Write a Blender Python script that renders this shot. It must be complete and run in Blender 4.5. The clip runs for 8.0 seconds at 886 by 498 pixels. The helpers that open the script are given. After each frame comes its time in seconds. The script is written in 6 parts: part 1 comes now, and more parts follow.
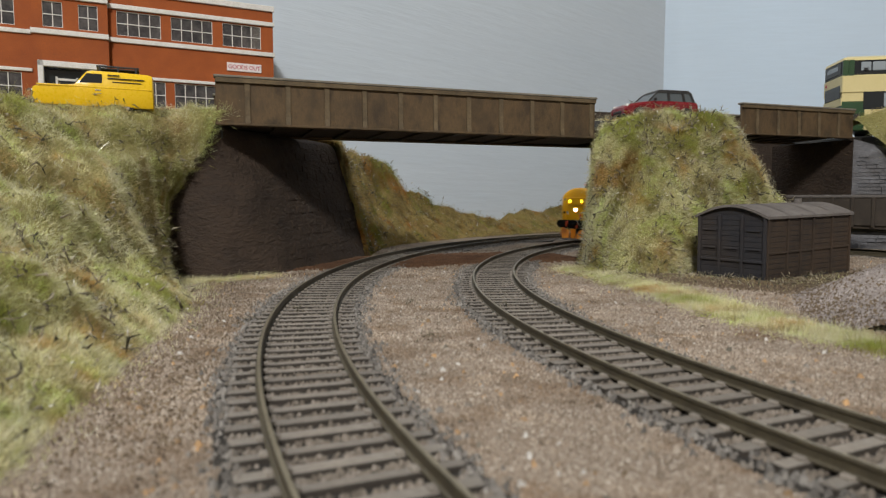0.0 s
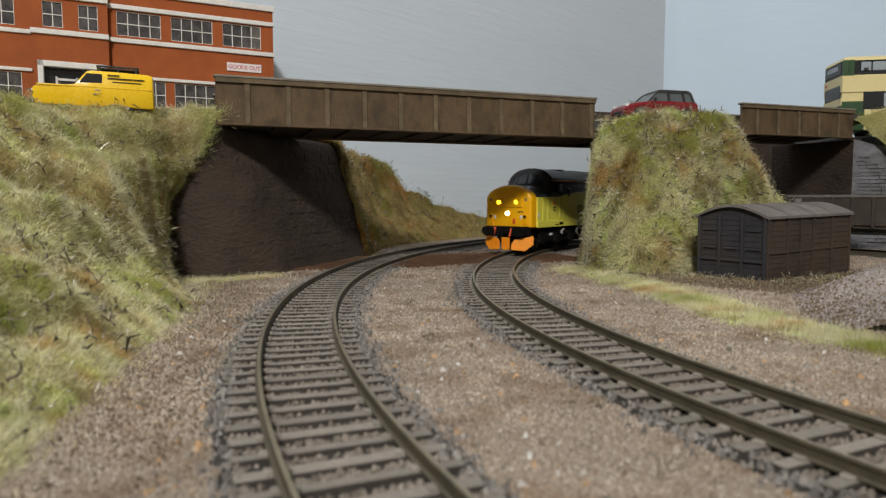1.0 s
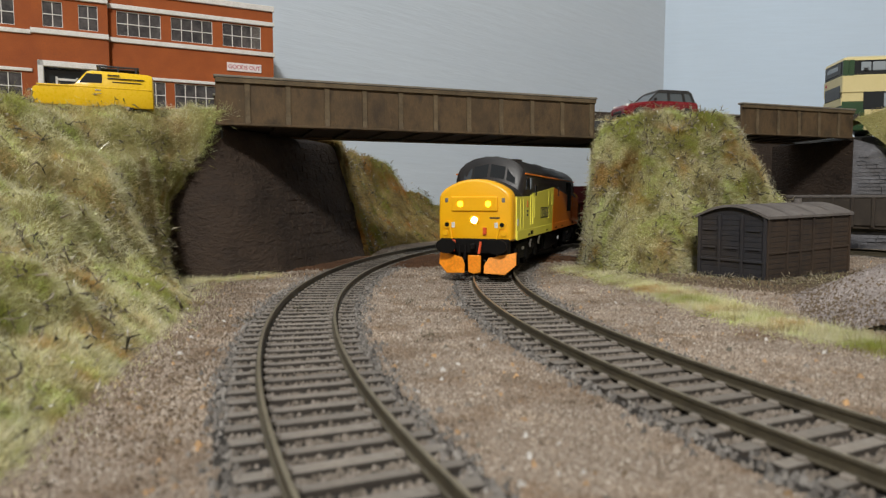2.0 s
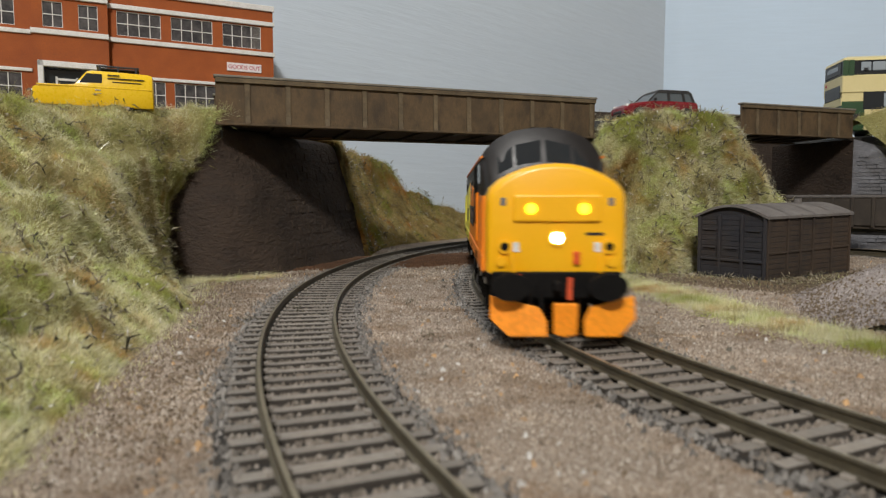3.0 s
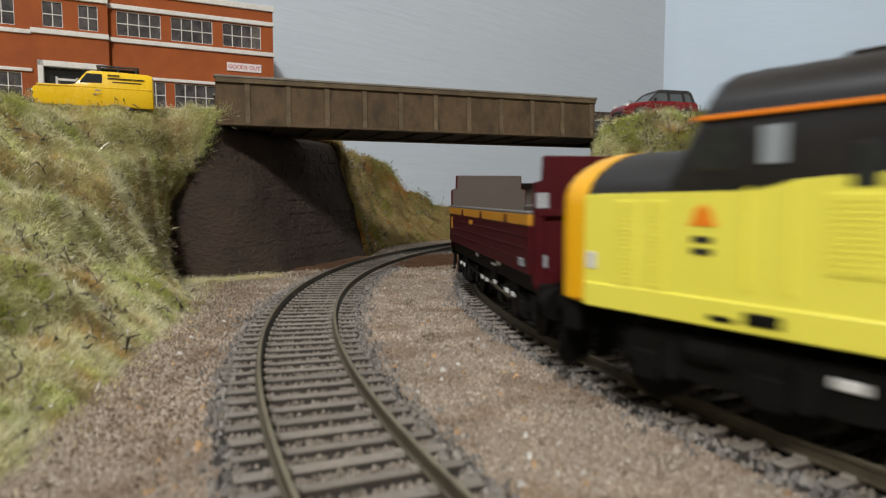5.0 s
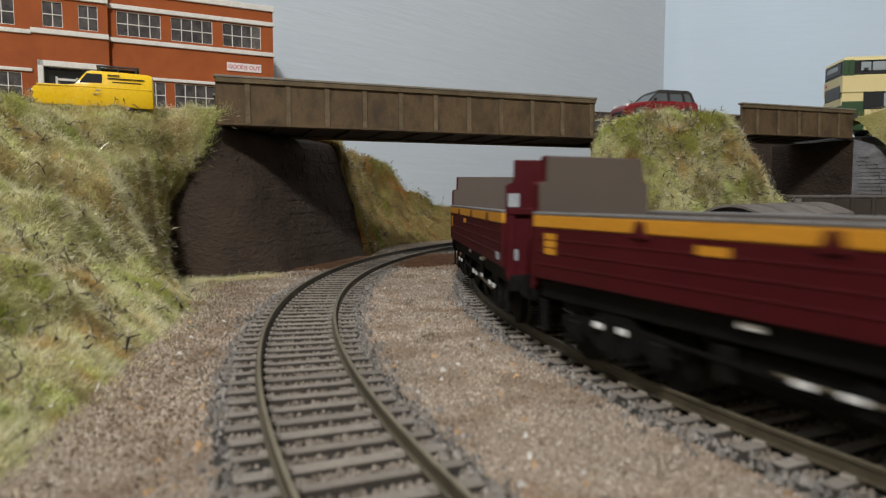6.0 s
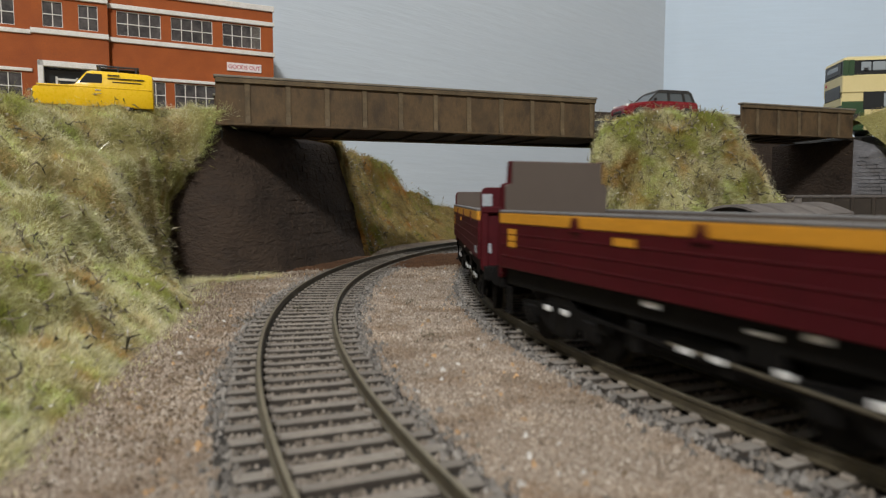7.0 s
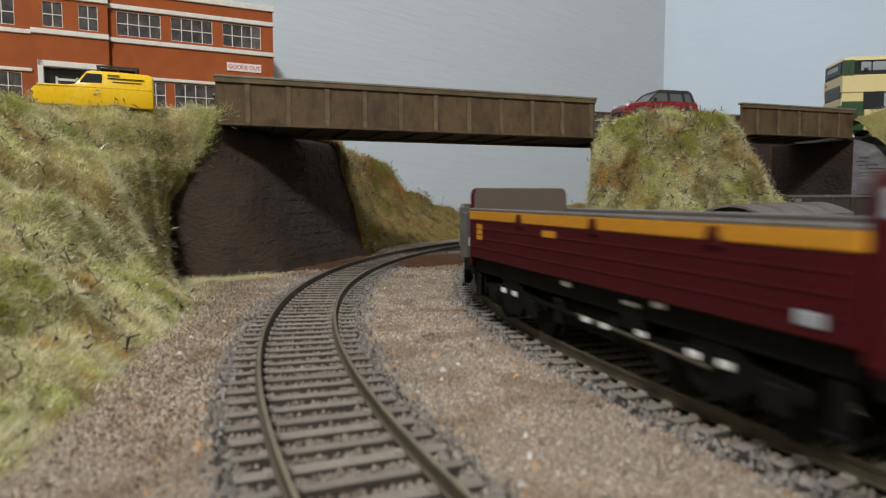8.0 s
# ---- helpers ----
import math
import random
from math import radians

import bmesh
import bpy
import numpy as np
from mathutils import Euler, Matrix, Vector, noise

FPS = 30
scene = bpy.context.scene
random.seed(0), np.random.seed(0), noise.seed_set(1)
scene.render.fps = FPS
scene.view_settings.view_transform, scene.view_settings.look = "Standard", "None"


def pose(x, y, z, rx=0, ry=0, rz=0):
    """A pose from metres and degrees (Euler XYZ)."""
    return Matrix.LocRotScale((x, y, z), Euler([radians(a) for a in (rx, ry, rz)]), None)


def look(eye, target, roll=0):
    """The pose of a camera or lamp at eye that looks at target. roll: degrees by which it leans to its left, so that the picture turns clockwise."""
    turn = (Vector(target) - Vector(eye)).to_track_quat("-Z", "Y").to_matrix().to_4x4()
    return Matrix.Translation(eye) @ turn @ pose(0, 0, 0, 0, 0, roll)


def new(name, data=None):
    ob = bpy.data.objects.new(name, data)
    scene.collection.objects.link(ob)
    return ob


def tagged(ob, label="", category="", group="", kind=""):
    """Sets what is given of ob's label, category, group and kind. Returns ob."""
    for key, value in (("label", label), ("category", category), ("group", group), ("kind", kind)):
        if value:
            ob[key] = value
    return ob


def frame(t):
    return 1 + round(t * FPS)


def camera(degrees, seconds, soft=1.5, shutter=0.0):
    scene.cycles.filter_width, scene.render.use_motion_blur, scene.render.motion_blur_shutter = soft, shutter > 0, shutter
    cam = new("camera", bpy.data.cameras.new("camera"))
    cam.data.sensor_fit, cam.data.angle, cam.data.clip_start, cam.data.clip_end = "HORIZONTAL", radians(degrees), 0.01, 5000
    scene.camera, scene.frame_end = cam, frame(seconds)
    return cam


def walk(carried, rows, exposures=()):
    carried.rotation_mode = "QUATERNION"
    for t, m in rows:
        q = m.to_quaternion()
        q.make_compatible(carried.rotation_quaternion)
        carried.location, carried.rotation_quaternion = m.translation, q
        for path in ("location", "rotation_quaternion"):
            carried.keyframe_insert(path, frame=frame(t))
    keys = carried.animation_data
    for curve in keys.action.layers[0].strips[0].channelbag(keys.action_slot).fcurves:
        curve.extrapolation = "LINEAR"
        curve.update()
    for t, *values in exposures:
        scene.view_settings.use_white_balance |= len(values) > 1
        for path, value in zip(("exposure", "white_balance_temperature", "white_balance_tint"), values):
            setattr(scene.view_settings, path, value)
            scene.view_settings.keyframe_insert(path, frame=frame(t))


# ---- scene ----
# Everything below is laid out in millimetres of the real model (1:76) and built in metres.
MM = 0.001
EYE_Z = 32.25

cam = camera(68.8, 8.0, soft=1.25, shutter=0.7)
cam.data.dof.use_dof = True
cam.data.dof.focus_distance = 0.33
cam.data.dof.aperture_fstop = 34.0
EYE = pose(0, 0, EYE_Z * MM, 90 - 4.475, 0, 0)
walk(cam, [(0.0, EYE), (8.0, EYE)])

# ---- light: one room lamp high on the left, a wide ceiling panel, dim room air ----
world = bpy.data.worlds.new("room_air")
scene.world = world
world.use_nodes = True
world.node_tree.nodes["Background"].inputs[0].default_value = (0.75, 0.86, 1.0, 1)
world.node_tree.nodes["Background"].inputs[1].default_value = 0.04
scene.view_settings.exposure = 0.0


def area_lamp(name, eye, target, w, h, watts, colour):
    data = bpy.data.lights.new(name, "AREA")
    data.shape, data.size, data.size_y, data.energy, data.color = "RECTANGLE", w, h, watts, colour
    ob = new(name, data)
    ob.matrix_world = look(eye, target)
    return ob


area_lamp("room_lamp", (-0.10, -1.0, 0.98), (0.02, 0.35, 0.04), 0.16, 0.16, 20.6, (1.0, 0.975, 0.93))
area_lamp("ceiling_panel", (-0.42, 0.16, 1.40), (0.06, 0.33, 0.0), 0.6, 0.26, 6.6, (0.88, 0.94, 1.0))


# ---- materials ----
def ramp(nt, fac, stops):
    n = nt.nodes.new("ShaderNodeValToRGB")
    el = n.color_ramp.elements
    while len(el) < len(stops):
        el.new(0.5)
    for e, (p, c) in zip(el, stops):
        e.position, e.color = p, (*c, 1)
    nt.links.new(fac, n.inputs[0])
    return n.outputs[0]


def mix(nt, fac, a, b, mode="MIX"):
    n = nt.nodes.new("ShaderNodeMix")
    n.data_type, n.blend_type = "RGBA", mode
    for sock, v in ((n.inputs[0], fac), (n.inputs[6], a), (n.inputs[7], b)):
        if isinstance(v, bpy.types.NodeSocket):
            nt.links.new(v, sock)
        elif isinstance(v, (int, float)):
            sock.default_value = v
        else:
            sock.default_value = (*v, 1)
    return n.outputs[2]


def noise_tex(nt, scale, detail=4, rough=0.6, stretch=(1, 1, 1)):
    co = nt.nodes.new("ShaderNodeTexCoord")
    mp = nt.nodes.new("ShaderNodeMapping")
    mp.inputs["Scale"].default_value = stretch
    nt.links.new(co.outputs["Object"], mp.inputs[0])
    n = nt.nodes.new("ShaderNodeTexNoise")
    n.inputs["Scale"].default_value, n.inputs["Detail"].default_value, n.inputs["Roughness"].default_value = scale, detail, rough
    nt.links.new(mp.outputs[0], n.inputs[0])
    return n.outputs[0]


def surface(name, stops, rough=0.6, metal=0.0, scale=150, fine=900, bump=0.15, grime=None, grime_amount=0.4, island=0.0, per_object=0.0,
            coat=0.0, stretch=(1, 1, 1), spec=0.5, speck=0.18):
    """A worn surface: a ramp over coarse noise, a fine grain over it, optional grime, and relief (scales per metre)."""
    m = bpy.data.materials.new(name)
    m.use_nodes = True
    nt = m.node_tree
    bs = nt.nodes["Principled BSDF"]
    coarse = noise_tex(nt, scale, 5, 0.6, stretch)
    grain = noise_tex(nt, fine, 3, 0.7, stretch)
    n = len(stops)
    col = ramp(nt, coarse, [(0.3 + 0.4 * i / max(1, n - 1), c) for i, c in enumerate(stops)])
    speck = 0.02 if coat else speck
    g = ramp(nt, grain, [(0.3, (1 - speck,) * 3), (0.7, (1 + speck,) * 3)])
    col = mix(nt, 1.0, col, g, "MULTIPLY")
    if grime:
        big = noise_tex(nt, scale * 0.35, 6, 0.7, stretch)
        col = mix(nt, ramp(nt, big, [(0.45, (0, 0, 0)), (0.75, (grime_amount,) * 3)]), col, grime)
    if island or per_object:
        src = nt.nodes.new("ShaderNodeNewGeometry").outputs["Random Per Island"] if island else nt.nodes.new("ShaderNodeObjectInfo").outputs["Random"]
        a = island or per_object
        col = mix(nt, 1.0, col, ramp(nt, src, [(0.0, (1 - a,) * 3), (1.0, (1 + a,) * 3)]), "MULTIPLY")
    nt.links.new(col, bs.inputs["Base Color"])
    bs.inputs["Metallic"].default_value = metal
    bs.inputs["Specular IOR Level"].default_value = spec
    if coat:
        bs.inputs["Coat Weight"].default_value, bs.inputs["Coat Roughness"].default_value = coat, 0.15
    r = ramp(nt, grain, [(0.3, (max(0, rough - 0.08),) * 3), (0.7, (min(1, rough + 0.08),) * 3)])
    nt.links.new(r, bs.inputs["Roughness"])
    if bump:
        b = nt.nodes.new("ShaderNodeBump")
        b.inputs["Strength"].default_value, b.inputs["Distance"].default_value = bump, 0.0006 if bump < 0.95 else 0.0016
        nt.links.new(grain, b.inputs["Height"])
        nt.links.new(b.outputs[0], bs.inputs["Normal"])
    return m


def islands(name, stops, rough=0.85, patches=(), patch_scale=28, blend=0.6, thin=0.0):
    """Loose pieces, each with a colour of its own out of stops."""
    m = bpy.data.materials.new(name)
    m.use_nodes = True
    nt = m.node_tree
    bs = nt.nodes["Principled BSDF"]
    src = nt.nodes.new("ShaderNodeNewGeometry").outputs["Random Per Island"]
    n = len(stops)
    col = ramp(nt, src, [(i / (n - 1), c) for i, c in enumerate(stops)])
    big = noise_tex(nt, 22, 3)
    col = mix(nt, 1.0, col, ramp(nt, big, [(0.3, (0.78, 0.78, 0.78)), (0.7, (1.2, 1.2, 1.2))]), "MULTIPLY")
    for k, tint in enumerate(patches):
        where = noise_tex(nt, patch_scale * (1 + 0.37 * k), 4, 0.6, (1, 1 + 0.2 * k, 1.1 - 0.3 * k))
        col = mix(nt, ramp(nt, where, [(0.53, (0, 0, 0)), (0.63, (blend,) * 3)]), col, mix(nt, 1.0, col, tint, "MULTIPLY"))
    nt.links.new(col, bs.inputs["Base Color"])
    bs.inputs["Roughness"].default_value = rough
    if thin:
        # thin fibres let light through
        tr = nt.nodes.new("ShaderNodeBsdfTranslucent")
        both = nt.nodes.new("ShaderNodeMixShader")
        both.inputs[0].default_value = thin
        nt.links.new(col, tr.inputs[0])
        nt.links.new(bs.outputs[0], both.inputs[1])
        nt.links.new(tr.outputs[0], both.inputs[2])
        nt.links.new(both.outputs[0], nt.nodes["Material Output"].inputs[0])
    return m


def glow(name, colour, strength):
    m = bpy.data.materials.new(name)
    m.use_nodes = True
    bs = m.node_tree.nodes["Principled BSDF"]
    bs.inputs["Base Color"].default_value = (*colour, 1)
    bs.inputs["Emission Color"].default_value = (*colour, 1)
    bs.inputs["Emission Strength"].default_value = strength
    return m


def glass(name, colour, rough=0.05):
    m = bpy.data.materials.new(name)
    m.use_nodes = True
    bs = m.node_tree.nodes["Principled BSDF"]
    bs.inputs["Base Color"].default_value = (*colour, 1)
    bs.inputs["Roughness"].default_value = rough
    bs.inputs["Specular IOR Level"].default_value = 0.6
    return m


M_EARTH = surface("sandy_earth", [(0.17, 0.13, 0.095), (0.26, 0.205, 0.155), (0.21, 0.16, 0.118)], 0.95, 0, 60, 1400, 0.9, (0.16, 0.11, 0.07), 0.5)
M_GRAVEL = islands("sandy_gravel", [(0.13, 0.098, 0.07), (0.272, 0.214, 0.163), (0.325, 0.264, 0.21), (0.228, 0.176, 0.132), (0.44, 0.385, 0.325), (0.175, 0.127, 0.088)], 0.9, [(0.60, 0.52, 0.44), (0.70, 0.60, 0.5), (1.22, 1.2, 1.16)], 46, 0.8)
M_PEBBLE = islands("mixed_pebbles", [(0.65, 0.62, 0.58), (0.10, 0.075, 0.05), (0.50, 0.30, 0.14), (0.16, 0.13, 0.10), (0.36, 0.30, 0.24), (0.09, 0.08, 0.06)])
M_STONE = islands("grey_ballast", [(0.06, 0.053, 0.047), (0.19, 0.172, 0.155), (0.10, 0.09, 0.08), (0.28, 0.26, 0.235), (0.13, 0.107, 0.085)])
M_PILE = islands("pale_aggregate", [(0.19, 0.162, 0.148), (0.30, 0.262, 0.243), (0.25, 0.215, 0.198), (0.38, 0.34, 0.32)], 0.9, [(0.7, 0.66, 0.62)], 40, 0.6)
M_SOIL2 = islands("brown_litter", [(0.06, 0.04, 0.024), (0.14, 0.095, 0.058), (0.10, 0.07, 0.04), (0.22, 0.16, 0.10)])
M_SOIL = surface("rust_brown_soil", [(0.085, 0.038, 0.017), (0.15, 0.075, 0.035)], 1.0, 0, 120, 1500, 0.9)
M_TURF = surface("turf_mat", [(0.17, 0.16, 0.05), (0.34, 0.31, 0.12), (0.24, 0.17, 0.07)], 1.0, 0, 45, 900, 1.0, (0.10, 0.07, 0.03), 0.5)
M_TURF_FAR = surface("tawny_turf", [(0.10, 0.08, 0.025), (0.24, 0.18, 0.06), (0.20, 0.11, 0.04)], 1.0, 0, 45, 900, 0.9)
M_GRASS = islands("grass_fibres", [(0.58, 0.55, 0.25), (0.78, 0.75, 0.44), (0.84, 0.79, 0.52), (0.62, 0.62, 0.28), (0.93, 0.91, 0.74), (0.70, 0.60, 0.35)], 0.4,
                  [(0.52, 0.58, 0.18), (0.74, 0.50, 0.28), (1.16, 1.18, 1.28), (0.40, 0.33, 0.20), (0.86, 1.0, 0.58)], 32, 0.95, 0.25)
# Near-white scraps that stand in for light glinting on the fibres.
M_GLINT = islands("painted_glint", [(0.80, 0.78, 0.68), (0.92, 0.91, 0.88), (0.70, 0.66, 0.52)], 0.12)
M_GRASS_FAR = islands("tawny_grass", [(0.26, 0.22, 0.06), (0.46, 0.36, 0.12), (0.56, 0.41, 0.16), (0.32, 0.29, 0.09), (0.62, 0.52, 0.27), (0.40, 0.25, 0.09)], 0.6,
                      [(0.55, 0.75, 0.3), (1.05, 0.58, 0.28), (0.32, 0.28, 0.2)], 30, 0.9, 0.3)
M_STRAW = islands("pale_straw", [(0.50, 0.47, 0.24), (0.80, 0.78, 0.62), (0.62, 0.56, 0.34), (0.92, 0.91, 0.84)], 0.22,
                  [(0.60, 0.66, 0.3), (0.72, 0.52, 0.34), (1.1, 1.1, 1.15), (0.5, 0.45, 0.34)], 32, 0.9, 0.2)
M_TWIG = islands("dark_foliage", [(0.035, 0.035, 0.018), (0.13, 0.11, 0.07), (0.34, 0.29, 0.20), (0.06, 0.06, 0.03), (0.22, 0.18, 0.12), (0.48, 0.43, 0.33)], 0.6)
M_RAIL = surface("weathered_rail", [(0.060, 0.050, 0.034), (0.10, 0.084, 0.055)], 0.5, 0.15, 200, 1500, 0.1)
M_RAILTOP = surface("polished_rail_head", [(0.19, 0.165, 0.115), (0.28, 0.245, 0.175)], 0.35, 0.35, 200, 1500, 0.05)
# Bed near black: shade in the gaps between sleepers is painted in.
M_BED_SHADE = surface("shade_dark_track_bed", [(0.014, 0.012, 0.010), (0.045, 0.038, 0.031)], 0.95, 0, 180, 1600, 0.9)
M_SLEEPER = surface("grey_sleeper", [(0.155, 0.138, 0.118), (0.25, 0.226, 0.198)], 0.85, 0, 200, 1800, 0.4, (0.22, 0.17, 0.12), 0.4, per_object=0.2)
# Sleeper flanks: the shade on their sides is put into a darker colour.
M_SLEEPER_SHADE = surface("shaded_sleeper_flank", [(0.03, 0.025, 0.02), (0.055, 0.045, 0.036)], 0.8, 0, 200, 1500, 0.2)
M_CRIB = islands("brown_crib_stones", [(0.10, 0.08, 0.062), (0.20, 0.168, 0.136), (0.13, 0.104, 0.08), (0.27, 0.232, 0.195)])
M_GIRDER = surface("rusty_girder", [(0.040, 0.025, 0.012), (0.108, 0.068, 0.031), (0.065, 0.042, 0.020)], 0.75, 0.0, 130, 1200, 0.4, (0.025, 0.017, 0.010), 0.8, stretch=(1, 1, 0.55))
M_RIB = surface("rusty_stiffener", [(0.075, 0.052, 0.027), (0.16, 0.115, 0.062)], 0.75, 0.0, 120, 1200, 0.4, (0.06, 0.045, 0.028), 0.6)
M_CAP = surface("pale_girder_edge", [(0.14, 0.125, 0.10), (0.22, 0.20, 0.165)], 0.85, 0.0, 120, 1500, 0.3)
M_UNDER = surface("dark_soffit", [(0.03, 0.022, 0.015), (0.055, 0.04, 0.028)], 0.9, 0, 100, 900, 0.3)
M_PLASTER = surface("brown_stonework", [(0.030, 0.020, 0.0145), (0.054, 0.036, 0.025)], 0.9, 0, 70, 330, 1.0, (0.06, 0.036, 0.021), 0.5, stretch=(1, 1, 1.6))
M_GREYSTONE = surface("grey_stonework", [(0.12, 0.12, 0.13), (0.22, 0.22, 0.235)], 0.9, 0, 90, 700, 0.9, (0.05, 0.04, 0.03), 0.6, stretch=(1, 1, 3))
M_ROAD = surface("road_tarmac", [(0.05, 0.05, 0.05), (0.075, 0.075, 0.072)], 0.9, 0, 100, 2500, 0.4)
M_BACK = surface("grey_blue_board", [(0.64, 0.73, 0.83), (0.68, 0.765, 0.86)], 0.65, 0, 4, 38, 0.45, stretch=(0.5, 1, 6), speck=0.03)
M_BACK2 = surface("pale_blue_board", [(0.62, 0.755, 0.90), (0.645, 0.775, 0.92)], 0.65, 0, 4, 38, 0.35, stretch=(0.5, 1, 6), speck=0.02)
M_ROOM = surface("cream_room_wall", [(0.60, 0.56, 0.50), (0.66, 0.62, 0.56)], 0.9, 0, 3, 80, 0.1)


# ---- mesh helpers (millimetres in, metres out) ----
def finish(name, data, material, parent=None, label=""):
    data.materials.append(material)
    ob = new(name, data)
    if parent is not None:
        ob.parent = parent
    if label:
        ob["label"] = label
    return ob


def part(name, bm, material, parent=None, label="", smooth=False):
    """Link a bmesh (in mm) as one mesh object."""
    bmesh.ops.recalc_face_normals(bm, faces=bm.faces)
    bmesh.ops.scale(bm, vec=(MM, MM, MM), verts=bm.verts)
    data = bpy.data.meshes.new(name)
    bm.to_mesh(data)
    bm.free()
    if smooth:
        for p in data.polygons:
            p.use_smooth = True
        data.set_sharp_from_angle(angle=radians(38))
    return finish(name, data, material, parent, label)


def raw(name, verts, faces, material, parent=None, label="", smooth=False):
    data = bpy.data.meshes.new(name)
    data.from_pydata([tuple(float(c) * MM for c in v) for v in verts], [], [tuple(int(i) for i in q) for q in faces])
    if smooth:
        for p in data.polygons:
            p.use_smooth = True
    return finish(name, data, material, parent, label)


def soup(name, verts, tris, material, parent=None):
    """A large numpy mesh of triangles."""
    data = bpy.data.meshes.new(name)
    n = len(tris)
    data.vertices.add(len(verts))
    data.vertices.foreach_set("co", (np.asarray(verts, dtype=np.float32) * MM).ravel())
    data.loops.add(n * 3)
    data.loops.foreach_set("vertex_index", np.asarray(tris, dtype=np.int32).ravel())
    data.polygons.add(n)
    data.polygons.foreach_set("loop_start", np.arange(0, n * 3, 3, dtype=np.int32))
    data.update(calc_edges=True)
    data.validate()
    return finish(name, data, material, parent)


def thing(name, m, label, category, group="", kind=""):
    ob = new(name)
    ob.empty_display_size = 0.01
    ob.matrix_world = m
    return tagged(ob, label, category, group, kind)


def at(x, y, z, rz=0.0, rx=0.0, ry=0.0):
    return pose(x * MM, y * MM, z * MM, rx, ry, rz)


def box(x0, x1, y0, y1, z0, z1, bevel=0.0, seg=1, bm=None):
    b = bmesh.new()
    vs = [b.verts.new((x, y, z)) for x in (x0, x1) for y in (y0, y1) for z in (z0, z1)]
    for q in ((0, 1, 3, 2), (4, 6, 7, 5), (0, 4, 5, 1), (2, 3, 7, 6), (0, 2, 6, 4), (1, 5, 7, 3)):
        b.faces.new([vs[i] for i in q])
    if bevel:
        bmesh.ops.bevel(b, geom=b.edges[:], offset=bevel, segments=seg, affect="EDGES", profile=0.5)
    if bm is None:
        return b
    join(bm, b)
    return bm


def join(bm, other):
    tmp = bpy.data.meshes.new("tmp")
    other.to_mesh(tmp)
    other.free()
    bm.from_mesh(tmp)
    bpy.data.meshes.remove(tmp)
    return bm


def cyl(r, p0, p1, seg=16, r2=None, bm=None):
    """A capped cylinder or cone from p0 to p1."""
    p0, p1 = Vector(p0), Vector(p1)
    b = bmesh.new()
    d = p1 - p0
    bmesh.ops.create_cone(b, cap_ends=True, segments=seg, radius1=r, radius2=r if r2 is None else r2, depth=d.length,
                          matrix=Matrix.Translation((p0 + p1) / 2) @ d.to_track_quat("Z", "Y").to_matrix().to_4x4())
    if bm is None:
        return b
    return join(bm, b)


def prism(outline, z0, z1, axis="z", bevel=0.0, bm=None):
    """An outline of (a, b) pairs drawn out along an axis: z: (x, y), y: (x, z), x: (y, z)."""
    b = bmesh.new()
    put = {"z": lambda a, c, t: (a, c, t), "y": lambda a, c, t: (a, t, c), "x": lambda a, c, t: (t, a, c)}[axis]
    lo = [b.verts.new(put(a, c, z0)) for a, c in outline]
    hi = [b.verts.new(put(a, c, z1)) for a, c in outline]
    n = len(outline)
    b.faces.new(lo)
    b.faces.new(hi[::-1])
    for i in range(n):
        b.faces.new((lo[i], hi[i], hi[(i + 1) % n], lo[(i + 1) % n]))
    if bevel:
        bmesh.ops.bevel(b, geom=b.edges[:], offset=bevel, segments=1, affect="EDGES", profile=0.5)
    if bm is None:
        return b
    return join(bm, b)


def loft(sections, close=True, caps=True, bm=None):
    """Skin a list of rings with the same number of points."""
    b = bmesh.new() if bm is None else bm
    rings = [[b.verts.new(p) for p in s] for s in sections]
    n = len(rings[0])
    for a, c in zip(rings, rings[1:]):
        for i in range(n if close else n - 1):
            j = (i + 1) % n
            b.faces.new((a[i], a[j], c[j], c[i]))
    if caps and close:
        b.faces.new(rings[0][::-1])
        b.faces.new(rings[-1])
    return b


def smooth_line(pts, n):
    """n points along a polyline of any dimension, evenly spaced and rounded a little."""
    p = np.array(pts, float)
    d = np.r_[0, np.cumsum(np.linalg.norm(np.diff(p[:, :2], axis=0), axis=1) + 1e-6)]
    u = np.linspace(0, d[-1], n)
    q = np.stack([np.interp(u, d, p[:, k]) for k in range(p.shape[1])], 1)
    for _ in range(max(1, n // 12)):
        q[1:-1] = 0.25 * q[:-2] + 0.5 * q[1:-1] + 0.25 * q[2:]
    return q


